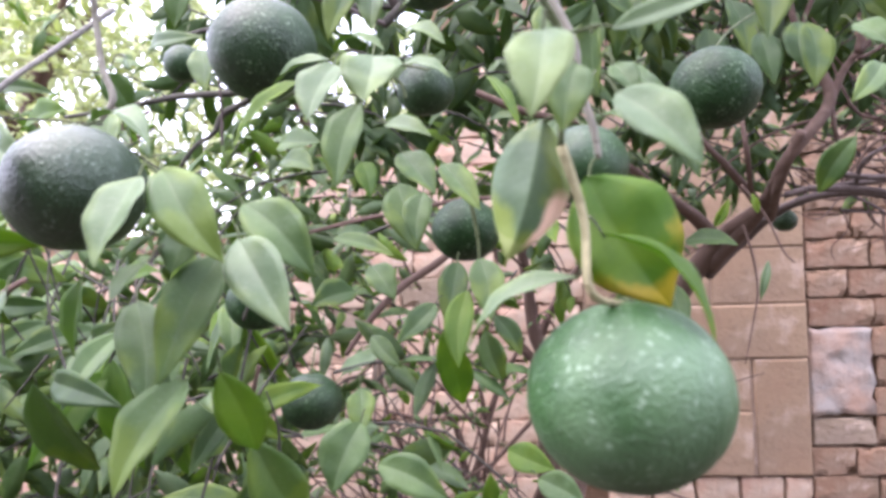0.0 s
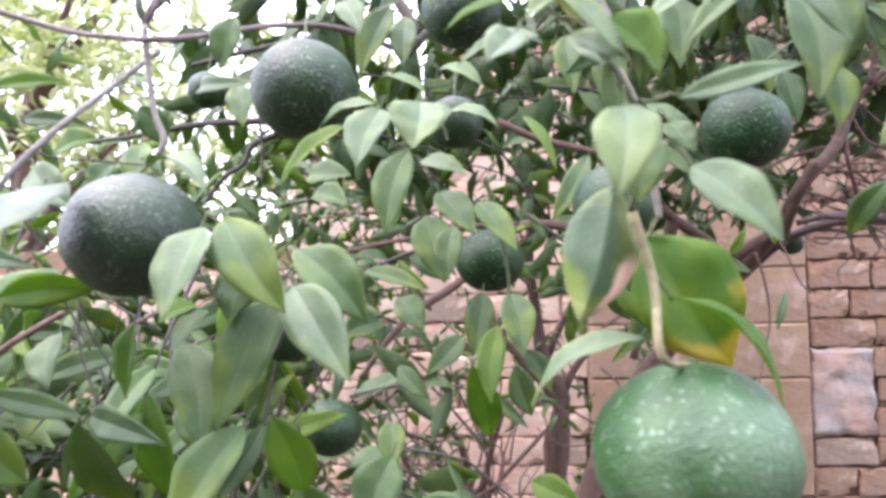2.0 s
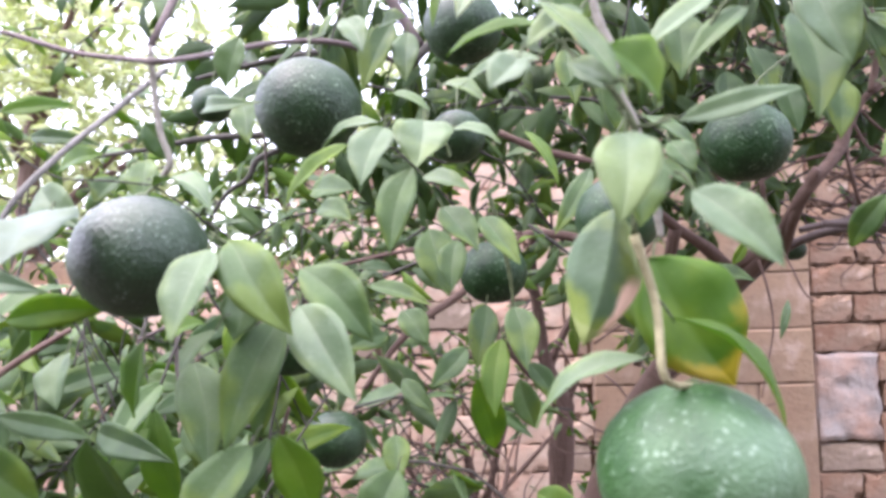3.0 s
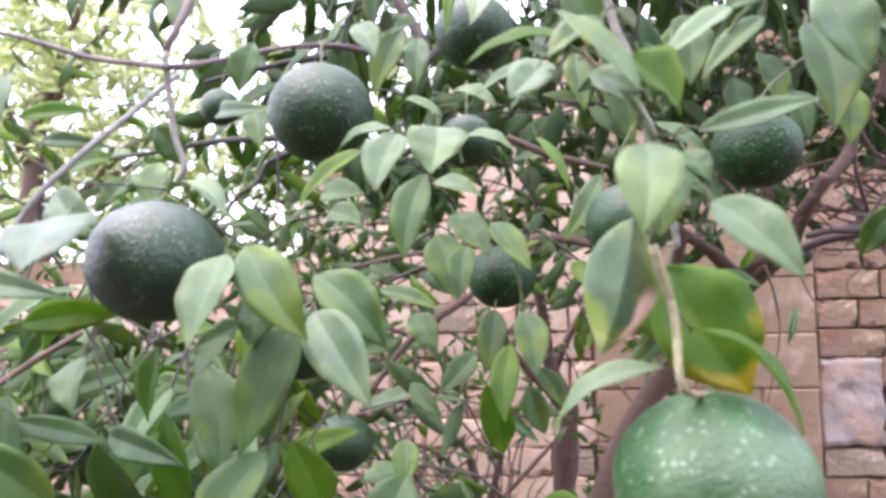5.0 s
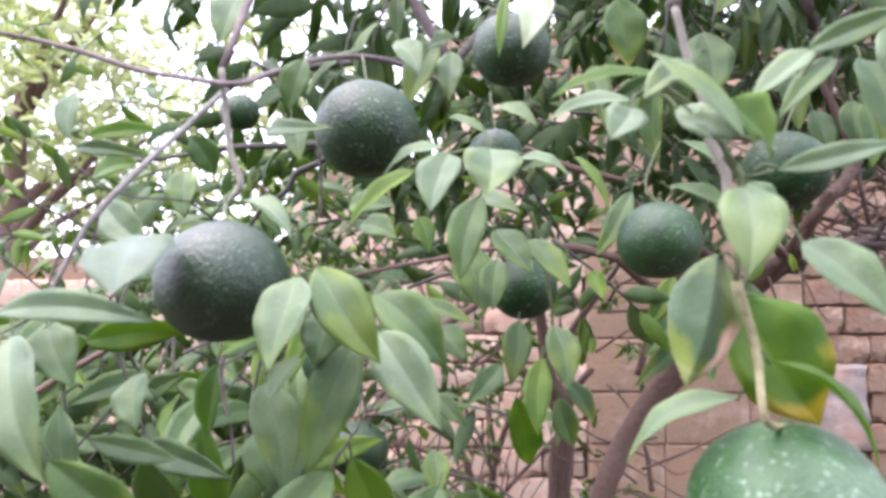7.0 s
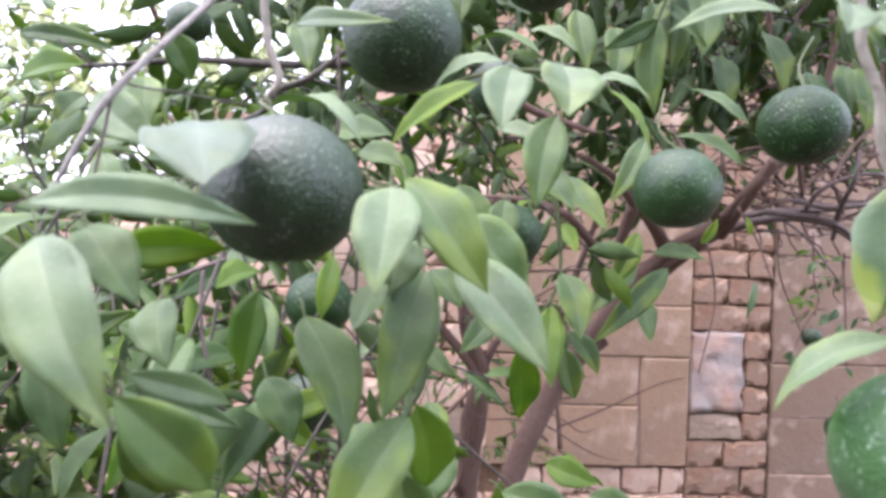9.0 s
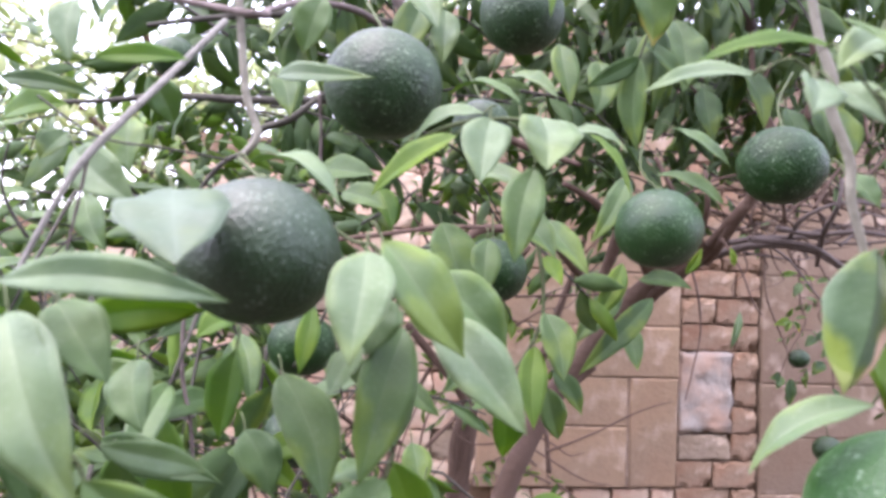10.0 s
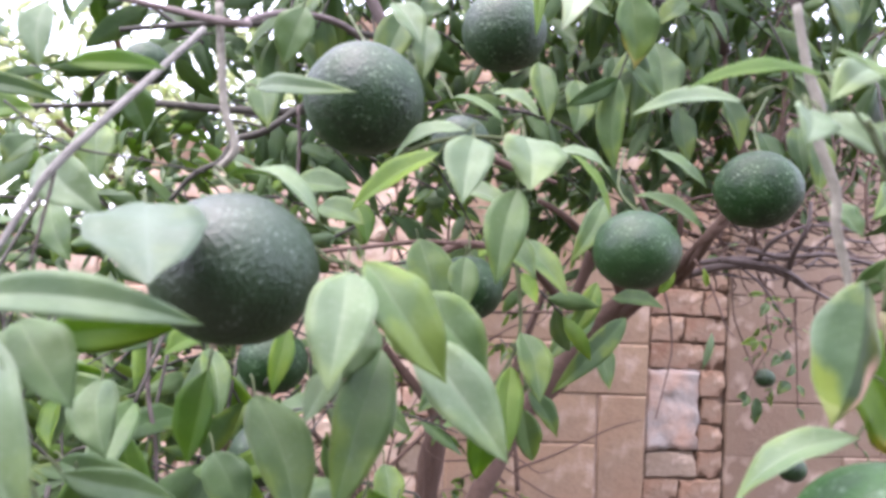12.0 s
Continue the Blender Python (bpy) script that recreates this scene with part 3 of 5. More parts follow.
limb(near_tree, "twig", [(0.5067, 0.9592, 1.8340), (0.4943, 0.9587, 1.8716), (0.5105, 0.9586, 1.9152)], [0.0044, 0.0037, 0.0030], BARK)
limb(near_tree, "twig", [(0.5492, 0.9754, 1.6952), (0.5252, 0.9484, 1.7427), (0.5286, 0.9591, 1.7814)], [0.0030, 0.0029, 0.0029], BARK)
limb(near_tree, "branch", [(0.3257, 1.2499, 1.4174), (0.3494, 1.2462, 1.4377), (0.3687, 1.2369, 1.4546)], [0.0088, 0.0088, 0.0058], BARK)
limb(shrub, "trunk", [(0.1818, 1.5374, 1.0382), (0.1866, 1.5256, 1.2489), (0.2005, 1.5210, 1.3481), (0.1639, 1.5130, 1.4366), (0.1520, 1.5067, 1.5305), (0.1392, 1.4996, 1.6361), (0.1451, 1.4940, 1.7414), (0.1361, 1.4865, 1.8586)], [0.0246, 0.0223, 0.0188, 0.0152, 0.0117, 0.0106, 0.0094, 0.0082], BARK)
limb(shrub, "branch", [(0.1946, 1.5208, 1.3424), (0.2289, 1.5195, 1.4120), (0.2577, 1.5198, 1.4443)], [0.0106, 0.0082, 0.0059], BARK)
limb(shrub, "branch", [(0.1702, 1.5647, 1.4194), (0.2147, 1.5626, 1.5154), (0.2770, 1.5626, 1.5990), (0.3269, 1.5624, 1.6707)], [0.0097, 0.0085, 0.0073, 0.0048], BARK)
limb(shrub, "branch", [(0.1691, 1.5240, 1.1001), (0.1975, 1.5172, 1.2299), (0.1965, 1.5148, 1.3355), (0.1237, 1.5216, 1.4271), (0.0633, 1.5275, 1.4957)], [0.0164, 0.0164, 0.0141, 0.0094, 0.0070], BARK)
limb(shrub, "twig", [(0.0024, 1.6245, 1.0300), (-0.0026, 1.6147, 1.1924), (-0.0359, 1.6078, 1.2680), (-0.0973, 1.6008, 1.3066)], [0.0100, 0.0088, 0.0063, 0.0038], BARK)
limb(shrub, "twig", [(0.0087, 1.6250, 1.0299), (0.0639, 1.6156, 1.2662), (0.1098, 1.6134, 1.3652), (0.1423, 1.6124, 1.4271)], [0.0088, 0.0075, 0.0050, 0.0038], BARK)
limb(shrub, "twig", [(0.0211, 1.6727, 1.0895), (0.1397, 1.6746, 1.2161), (0.2188, 1.6760, 1.2984)], [0.0064, 0.0052, 0.0039], BARK)
limb(shrub, "twig", [(-0.0007, 1.6163, 1.1674), (-0.0863, 1.6053, 1.2439), (-0.1605, 1.5980, 1.2702)], [0.0063, 0.0050, 0.0038], BARK)
limb(shrub, "twig", [(0.0234, 1.6203, 1.1295), (0.0506, 1.6167, 1.2289), (0.0409, 1.6087, 1.3540), (0.0551, 1.6055, 1.4287)], [0.0063, 0.0050, 0.0038, 0.0025], BARK)
limb(shrub, "twig", [(-0.0560, 1.6667, 1.0909), (-0.1440, 1.6546, 1.1826), (-0.1799, 1.6450, 1.2992), (-0.1901, 1.6376, 1.4153)], [0.0064, 0.0052, 0.0039, 0.0026], BARK)
limb(shrub, "twig", [(0.3696, 1.4964, 1.1998), (0.3615, 1.4957, 1.2700), (0.3550, 1.4959, 1.2932)], [0.0059, 0.0047, 0.0035], BARK)
limb(shrub, "twig", [(0.3446, 1.4937, 1.4336), (0.3761, 1.4871, 1.5401), (0.4080, 1.4808, 1.6349), (0.4286, 1.4762, 1.7176)], [0.0082, 0.0082, 0.0059, 0.0047], BARK)
limb(near_tree, "branch", [(-0.1070, 0.9378, 1.4665), (-0.0688, 0.9378, 1.5177), (-0.0310, 0.9386, 1.5541), (0.0141, 0.9404, 1.5829), (0.0593, 0.9418, 1.6192), (0.1047, 0.9429, 1.6614), (0.1529, 0.9465, 1.6635), (0.2081, 0.9516, 1.6498)], [0.0030, 0.0045, 0.0052, 0.0052, 0.0052, 0.0059, 0.0059, 0.0052], BARK)
limb(near_tree, "twig", [(-0.1501, 0.8753, 1.6213), (-0.0796, 0.8798, 1.6376), (-0.0233, 0.8836, 1.6471), (0.0472, 0.8883, 1.6599), (0.1034, 0.8925, 1.6624)], [0.0021, 0.0028, 0.0028, 0.0028, 0.0028], BARK)
limb(near_tree, "branch", [(0.0780, 0.7841, 1.7668), (0.1212, 0.7885, 1.7473), (0.1584, 0.7920, 1.7373), (0.1894, 0.7948, 1.7305)], [0.0038, 0.0044, 0.0038, 0.0025], BARK)
limb(near_tree, "branch", [(0.1137, 0.2805, 1.7253), (0.1189, 0.2804, 1.7018), (0.1246, 0.2801, 1.6859), (0.1245, 0.2804, 1.6741), (0.1324, 0.2799, 1.6549), (0.1337, 0.2801, 1.6399), (0.1389, 0.2799, 1.6229), (0.1409, 0.2800, 1.6100)], [0.0018, 0.0019, 0.0023, 0.0021, 0.0020, 0.0019, 0.0016, 0.0012], BARK_PALE)
limb(near_tree, "twig", [(0.1108, 0.2382, 1.6703), (0.1189, 0.2397, 1.6576), (0.1253, 0.2411, 1.6437), (0.1244, 0.2422, 1.6253), (0.1236, 0.2432, 1.6089)], [0.0012, 0.0012, 0.0012, 0.0012, 0.0012], GREEN_STEM)
limb(near_tree, "twig", [(0.1372, 0.2416, 1.6488), (0.1259, 0.2409, 1.6467), (0.1189, 0.2399, 1.6539)], [0.0006, 0.0007, 0.0007], GREEN_STEM)
limb(near_tree, "branch", [(-0.1817, 0.3158, 1.5962), (-0.1722, 0.3239, 1.6250), (-0.1636, 0.3324, 1.6466), (-0.1502, 0.3503, 1.6722), (-0.1392, 0.3784, 1.6997), (-0.1269, 0.4114, 1.7319)], [0.0010, 0.0014, 0.0017, 0.0017, 0.0017, 0.0019], BARK_ASH)
limb(near_tree, "twig", [(-0.1635, 0.3324, 1.6455), (-0.1664, 0.3332, 1.6284), (-0.1702, 0.3342, 1.6079)], [0.0007, 0.0007, 0.0005], BARK_GREY)
limb(near_tree, "twig", [(-0.1161, 0.3808, 1.6550), (-0.1455, 0.3783, 1.6584), (-0.1750, 0.3759, 1.6617), (-0.2010, 0.3728, 1.6782)], [0.0005, 0.0006, 0.0006, 0.0006], BARK_DARK)
limb(near_tree, "branch", [(-0.2861, 0.4105, 1.7732), (-0.2287, 0.4057, 1.7588), (-0.1752, 0.3910, 1.7389), (-0.1319, 0.3749, 1.7271), (-0.1005, 0.3577, 1.7187), (-0.1066, 0.4357, 1.7490), (-0.0914, 0.5543, 1.7981), (-0.0549, 0.6163, 1.8148), (-0.0147, 0.7388, 1.8316)], [0.0015, 0.0016, 0.0017, 0.0017, 0.0018, 0.0017, 0.0024, 0.0027, 0.0030], BARK_GREY)
limb(near_tree, "branch", [(-0.3519, 0.7166, 1.7430), (-0.2915, 0.7089, 1.7473), (-0.2211, 0.6999, 1.7545), (-0.1606, 0.6923, 1.7537), (-0.1001, 0.6847, 1.7555), (-0.0499, 0.6782, 1.7621)], [0.0020, 0.0024, 0.0033, 0.0037, 0.0041, 0.0037], BARK_DARK)
limb(near_tree, "branch", [(-0.2783, 0.8055, 1.8505), (-0.2030, 0.7958, 1.8621), (-0.1450, 0.7884, 1.8674), (-0.0752, 0.7796, 1.8682), (-0.0052, 0.7709, 1.8615)], [0.0025, 0.0033, 0.0041, 0.0041, 0.0033], BARK_DARK)
limb(near_tree, "branch", [(-0.1739, 0.5955, 1.6605), (-0.1575, 0.5929, 1.6816), (-0.1395, 0.5904, 1.6924), (-0.1297, 0.5887, 1.7082), (-0.1074, 0.5857, 1.7175), (-0.0846, 0.5824, 1.7362), (-0.0513, 0.5775, 1.7630)], [0.0015, 0.0021, 0.0024, 0.0028, 0.0027, 0.0023, 0.0019], BARK_DARK)
limb(near_tree, "twig", [(-0.1091, 0.3657, 1.6537), (-0.1011, 0.3644, 1.6651), (-0.1067, 0.3647, 1.6809), (-0.1100, 0.3646, 1.7040), (-0.1126, 0.3643, 1.7297)], [0.0014, 0.0020, 0.0019, 0.0018, 0.0018], BARK_PALE)
limb(near_tree, "twig", [(-0.0769, 0.4524, 1.6549), (-0.0765, 0.4517, 1.6812), (-0.0790, 0.4513, 1.7074)], [0.0010, 0.0010, 0.0010], BARK_GREY)
limb(near_tree, "twig", [(-0.1893, 0.4991, 1.5605), (-0.1583, 0.4948, 1.5737), (-0.1445, 0.4930, 1.5794)], [0.0010, 0.0015, 0.0012], BARK_GREY)
limb(near_tree, "twig", [(-0.1582, 0.4949, 1.5720), (-0.1578, 0.4957, 1.5368), (-0.1509, 0.4956, 1.5054), (-0.1483, 0.4959, 1.4808)], [0.0012, 0.0015, 0.0012, 0.0010], BARK_GREY)
limb(near_tree, "twig", [(-0.2748, 0.4568, 1.5363), (-0.2435, 0.4579, 1.5557), (-0.2161, 0.4590, 1.5712)], [0.0023, 0.0023, 0.0020], BARK)
limb(near_tree, "twig", [(-0.1511, 0.6491, 1.4136), (-0.1336, 0.6461, 1.4470), (-0.1210, 0.6435, 1.4895)], [0.0028, 0.0023, 0.0019], BARK)
limb(near_tree, "twig", [(-0.0653, 0.3307, 1.6231), (-0.0558, 0.3297, 1.6168), (-0.0464, 0.3286, 1.6147), (-0.0379, 0.3278, 1.6028), (-0.0350, 0.3279, 1.5841)], [0.0009, 0.0009, 0.0009, 0.0009, 0.0007], GREEN_STEM)
limb(near_tree, "twig", [(-0.0318, 0.4261, 1.6739), (-0.0043, 0.4223, 1.6872), (0.0234, 0.4187, 1.6921), (0.0483, 0.4156, 1.6903), (0.0640, 0.4137, 1.6861)], [0.0009, 0.0013, 0.0013, 0.0009, 0.0006], GREEN_STEM)
limb(near_tree, "twig", [(0.0254, 0.4285, 1.6944), (0.0432, 0.4265, 1.6844), (0.0477, 0.4262, 1.6733)], [0.0010, 0.0010, 0.0010], GREEN_STEM)
limb(near_tree, "twig", [(0.0682, 0.5347, 1.6669), (0.0788, 0.5381, 1.6276), (0.0850, 0.5416, 1.5795), (0.0739, 0.5428, 1.5489), (0.0607, 0.5429, 1.5315)], [0.0018, 0.0018, 0.0013, 0.0013, 0.0009], GREEN_STEM)
limb(near_tree, "twig", [(0.1184, 0.2377, 1.6572), (0.1064, 0.2359, 1.6698), (0.0943, 0.2343, 1.6800)], [0.0006, 0.0005, 0.0005], GREEN_STEM)
limb(near_tree, "twig", [(0.1215, 0.2756, 1.6791), (0.1064, 0.2772, 1.6913), (0.0940, 0.2789, 1.6856)], [0.0008, 0.0005, 0.0005], GREEN_STEM)
limb(near_tree, "twig", [(0.1504, 0.2694, 1.6705), (0.1641, 0.2687, 1.6976), (0.1846, 0.2693, 1.7111), (0.2027, 0.2701, 1.7201)], [0.0006, 0.0008, 0.0008, 0.0008], GREEN_STEM)
limb(near_tree, "twig", [(-0.1802, 0.2856, 1.5870), (-0.1651, 0.2838, 1.5799), (-0.1523, 0.2820, 1.5897)], [0.0007, 0.0007, 0.0005], GREEN_STEM)
# leaves close to the path
leaf(near_tree, (-0.0503, 0.2944, 1.6120), (-0.0549, 0.2673, 1.5727), 0.0240, "pale", 10, 0.06, stalk=(-0.0496, 0.3014, 1.6197))
leaf(near_tree, (-0.0444, 0.3021, 1.6160), (-0.0123, 0.2915, 1.5738), 0.0254, "fresh", -10, 0.1, stalk=(-0.0485, 0.3065, 1.6235))
leaf(near_tree, (-0.0243, 0.3451, 1.6040), (0.0141, 0.3378, 1.5670), 0.0265, "fresh", -5, 0.1, stalk=(-0.0293, 0.3491, 1.6108))
leaf(near_tree, (-0.0197, 0.3273, 1.5861), (0.0139, 0.2973, 1.5442), 0.0259, "pale", 0, 0.05, stalk=(-0.0235, 0.3337, 1.5929))
leaf(near_tree, (-0.0320, 0.3390, 1.5806), (-0.0494, 0.3077, 1.5212), 0.0252, "fresh", -18, 0.05, stalk=(-0.0323, 0.3491, 1.5870))
leaf(near_tree, (-0.0843, 0.3551, 1.5574), (-0.0623, 0.3202, 1.5095), 0.0252, "fresh", -10, 0.05, stalk=(-0.0867, 0.3620, 1.5647))
leaf(near_tree, (-0.0500, 0.3019, 1.5760), (-0.0617, 0.2891, 1.5585), 0.0119, "pale", 20, 0.03, stalk=(-0.0467, 0.3085, 1.5830))
leaf(near_tree, (-0.0425, 0.3315, 1.5946), (-0.0486, 0.3186, 1.5701), 0.0223, "fresh", 0, 0.05, stalk=(-0.0367, 0.3278, 1.5953))
leaf(near_tree, (-0.1020, 0.3467, 1.6490), (-0.0611, 0.3251, 1.6298), 0.0178, "pale", -40, 0.16, stalk=(-0.1077, 0.3527, 1.6537))
leaf(near_tree, (-0.1194, 0.2894, 1.6308), (-0.1047, 0.2379, 1.6041), 0.0365, "dusty", -9, 0.05, 0.02, stalk=(-0.1231, 0.2968, 1.6344), seed=0.0)
leaf(near_tree, (-0.1571, 0.2468, 1.5970), (-0.0901, 0.2437, 1.5938), 0.0135, "pale", 4, 0.06, stalk=(-0.1640, 0.2501, 1.6021))
leaf(near_tree, (-0.1599, 0.2621, 1.5875), (-0.1254, 0.2334, 1.5356), 0.0265, "pale", 4, 0.1, stalk=(-0.1630, 0.2663, 1.5957))
leaf(near_tree, (-0.1458, 0.2629, 1.5912), (-0.1239, 0.2464, 1.5687), 0.0193, "fresh", -15, 0.06, stalk=(-0.1501, 0.2692, 1.5976))
leaf(near_tree, (-0.1581, 0.3136, 1.5820), (-0.1128, 0.3251, 1.5862), 0.0167, "vivid", 30, 0.1, stalk=(-0.1649, 0.3149, 1.5833))
leaf(near_tree, (-0.1168, 0.4473, 1.5740), (-0.1383, 0.4341, 1.5636), 0.0188, "vivid", 20, 0.1, stalk=(-0.1113, 0.4537, 1.5786))
leaf(near_tree, (-0.1363, 0.2789, 1.5433), (-0.1046, 0.2972, 1.5297), 0.0113, "pale", 15, 0.1, stalk=(-0.1420, 0.2786, 1.5477))
leaf(near_tree, (-0.1257, 0.2334, 1.5450), (-0.1033, 0.2589, 1.5112), 0.0203, "fresh", 0, 0.1, stalk=(-0.1289, 0.2327, 1.5519))
leaf(near_tree, (-0.1410, 0.3362, 1.5645), (-0.1315, 0.3137, 1.5391), 0.0195, "fresh", 10, 0.06, stalk=(-0.1429, 0.3437, 1.5715))
leaf(near_tree, (-0.1016, 0.3367, 1.5698), (-0.1072, 0.3386, 1.5313), 0.0192, "vivid", 25, 0.05, stalk=(-0.1005, 0.3393, 1.5787))
leaf(near_tree, (-0.0743, 0.4005, 1.5849), (-0.0787, 0.3874, 1.5522), 0.0118, "lime", -20, 0.05, stalk=(-0.0734, 0.4061, 1.5933))
leaf(near_tree, (-0.0383, 0.3140, 1.5231), (-0.0653, 0.2980, 1.4746), 0.0268, "fresh", 10, 0.06, stalk=(-0.0350, 0.3190, 1.5310))
leaf(near_tree, (-0.0341, 0.3389, 1.5230), (-0.0250, 0.3640, 1.4792), 0.0237, "lime", -5, 0.06, stalk=(-0.0354, 0.3385, 1.5310))
leaf(near_tree, (-0.0372, 0.3904, 1.4794), (-0.0238, 0.4414, 1.4215), 0.0327, "fresh", -15, 0.08, stalk=(-0.0384, 0.3889, 1.4866))
leaf(near_tree, (-0.1633, 0.3902, 1.5121), (-0.1609, 0.4525, 1.4463), 0.0324, "dark", 5, 0.06, stalk=(-0.1635, 0.3884, 1.5191))
leaf(near_tree, (-0.1875, 0.4451, 1.5055), (-0.1123, 0.3939, 1.4965), 0.0203, "dark", 20, 0.08, stalk=(-0.1932, 0.4521, 1.5081))
leaf(near_tree, (-0.1878, 0.3837, 1.6565), (-0.1558, 0.3713, 1.6308), 0.0234, "pale", 10, 0.05, stalk=(-0.1931, 0.3887, 1.6627))
leaf(near_tree, (-0.1058, 0.4061, 1.5208), (-0.0890, 0.3902, 1.4913), 0.0225, "dark", 0, 0.06, stalk=(-0.1090, 0.4121, 1.5283))
leaf(near_tree, (-0.1947, 0.3550, 1.5432), (-0.1785, 0.3420, 1.4975), 0.0188, "dark", -10, 0.06, stalk=(-0.1970, 0.3598, 1.5515))
leaf(near_tree, (0.0125, 0.3919, 1.6858), (0.0039, 0.3651, 1.6479), 0.0249, "pale", 5, 0.05, stalk=(0.0137, 0.3988, 1.6934))
leaf(near_tree, (0.0362, 0.3806, 1.6859), (0.0347, 0.3598, 1.6558), 0.0328, "pale", -5, 0.05, stalk=(0.0365, 0.3876, 1.6937))
leaf(near_tree, (0.0100, 0.3938, 1.6888), (-0.0270, 0.3984, 1.6720), 0.0151, "pale", 30, 0.12, stalk=(0.0164, 0.3961, 1.6937))
leaf(near_tree, (-0.0055, 0.3824, 1.6743), (-0.0471, 0.3967, 1.6435), 0.0165, "lime", 20, 0.08, stalk=(-0.0000, 0.3836, 1.6803))
leaf(near_tree, (0.0517, 0.3781, 1.6795), (0.0787, 0.3704, 1.6688), 0.0118, "pale", -25, 0.1, stalk=(0.0454, 0.3829, 1.6841))
leaf(near_tree, (0.0312, 0.3692, 1.6583), (0.0197, 0.3567, 1.6108), 0.0207, "fresh", 5, 0.05, stalk=(0.0328, 0.3740, 1.6669))
leaf(near_tree, (0.0359, 0.4229, 1.7013), (-0.0029, 0.4602, 1.7101), 0.0132, "fresh", 30, 0.18, stalk=(0.0334, 0.4175, 1.6914))
leaf(near_tree, (0.0237, 0.4950, 1.6733), (0.0581, 0.4723, 1.6588), 0.0168, "pale", -10, 0.08, stalk=(0.0182, 0.5017, 1.6777))
leaf(near_tree, (0.0062, 0.5606, 1.8032), (0.0048, 0.5526, 1.7593), 0.0223, "pale", 0, 0.05, stalk=(0.0065, 0.5648, 1.8121))
leaf(near_tree, (0.0391, 0.4740, 1.7322), (0.0694, 0.4664, 1.7176), 0.0164, "pale", -20, 0.1, stalk=(0.0329, 0.4786, 1.7371))
leaf(near_tree, (-0.0983, 0.4059, 1.7026), (-0.0481, 0.3601, 1.6945), 0.0110, "pale", 20, 0.12, stalk=(-0.1034, 0.4136, 1.7055))
leaf(near_tree, (-0.1085, 0.4937, 1.7326), (-0.0968, 0.4750, 1.6967), 0.0193, "fresh", 0, 0.05, stalk=(-0.1105, 0.4998, 1.7406))
leaf(near_tree, (-0.0769, 0.4052, 1.7478), (-0.0858, 0.4052, 1.7159), 0.0205, "fresh", 0, 0.05, stalk=(-0.0751, 0.4082, 1.7565))
leaf(near_tree, (0.0953, 0.4793, 1.6994), (0.1158, 0.4592, 1.6575), 0.0108, "lime", -25, 0.1, stalk=(0.0924, 0.4850, 1.7072))
leaf(near_tree, (0.1173, 0.2156, 1.6393), (0.1117, 0.1985, 1.6087), 0.0199, "pale", 12, 0.08, stalk=(0.1184, 0.2220, 1.6473))
leaf(near_tree, (0.1293, 0.2358, 1.6344), (0.1227, 0.2261, 1.6102), 0.0157, "fresh", 5, 0.05, stalk=(0.1249, 0.2415, 1.6363))
leaf(near_tree, (0.1396, 0.2260, 1.6218), (0.1609, 0.2089, 1.5955), 0.0180, "pale", 4, 0.07, stalk=(0.1357, 0.2322, 1.6287))
leaf(near_tree, (0.1180, 0.2460, 1.6190), (0.1045, 0.2426, 1.5706), 0.0270, "burnt", -8, 0.05, -0.26, stalk=(0.1239, 0.2428, 1.6155), label="green leaf with a scorched tan edge")
leaf(near_tree, (0.1349, 0.2763, 1.6025), (0.1640, 0.2716, 1.5528), 0.0440, "yellow", 0, 0.03, stalk=(0.1409, 0.2800, 1.6100), label="broad leaf turning yellow along its lower edge")
leaf(near_tree, (0.1372, 0.2539, 1.5795), (0.1717, 0.2441, 1.5424), 0.0151, "vivid", -50, 0.14, stalk=(0.1325, 0.2582, 1.5865))
leaf(near_tree, (0.1302, 0.2604, 1.5647), (0.0888, 0.2698, 1.5376), 0.0149, "pale", 45, 0.14, stalk=(0.1359, 0.2621, 1.5705))
leaf(near_tree, (0.1523, 0.3088, 1.6543), (0.1602, 0.2980, 1.6390), 0.0129, "fresh", 0, 0.05, stalk=(0.1495, 0.3155, 1.6616))
leaf(near_tree, (0.1481, 0.5468, 1.6835), (0.1173, 0.5335, 1.6315), 0.0184, "fresh", 10, 0.06, stalk=(0.1516, 0.5513, 1.6914))
leaf(near_tree, (0.1429, 0.2528, 1.6508), (0.1829, 0.2417, 1.6583), 0.0100, "pale", 10, 0.07, stalk=(0.1363, 0.2577, 1.6516))
leaf(near_tree, (0.1132, 0.2015, 1.6515), (0.0911, 0.2282, 1.6885), 0.0103, "fresh", 15, 0.05, stalk=(0.1163, 0.2008, 1.6483))
leaf(near_tree, (0.1119, 0.2164, 1.6672), (0.1304, 0.2252, 1.6498), 0.0237, "vivid", -15, 0.08, stalk=(0.1071, 0.2171, 1.6737))
leaf(near_tree, (0.1142, 0.2155, 1.6547), (0.1005, 0.2251, 1.6651), 0.0105, "pale", 0, 0.05, stalk=(0.1191, 0.2152, 1.6529))
leaf(near_tree, (0.1577, 0.2535, 1.6972), (0.1289, 0.2420, 1.6734), 0.0116, "pale", 20, 0.05, stalk=(0.1629, 0.2586, 1.7034))
leaf(near_tree, (0.1766, 0.2753, 1.7006), (0.1479, 0.2633, 1.6720), 0.0102, "fresh", 10, 0.05, stalk=(0.1764, 0.2691, 1.7057))
leaf(near_tree, (0.1545, 0.2534, 1.6955), (0.1869, 0.2441, 1.7089), 0.0106, "pale", 20, 0.1, stalk=(0.1482, 0.2582, 1.6949))
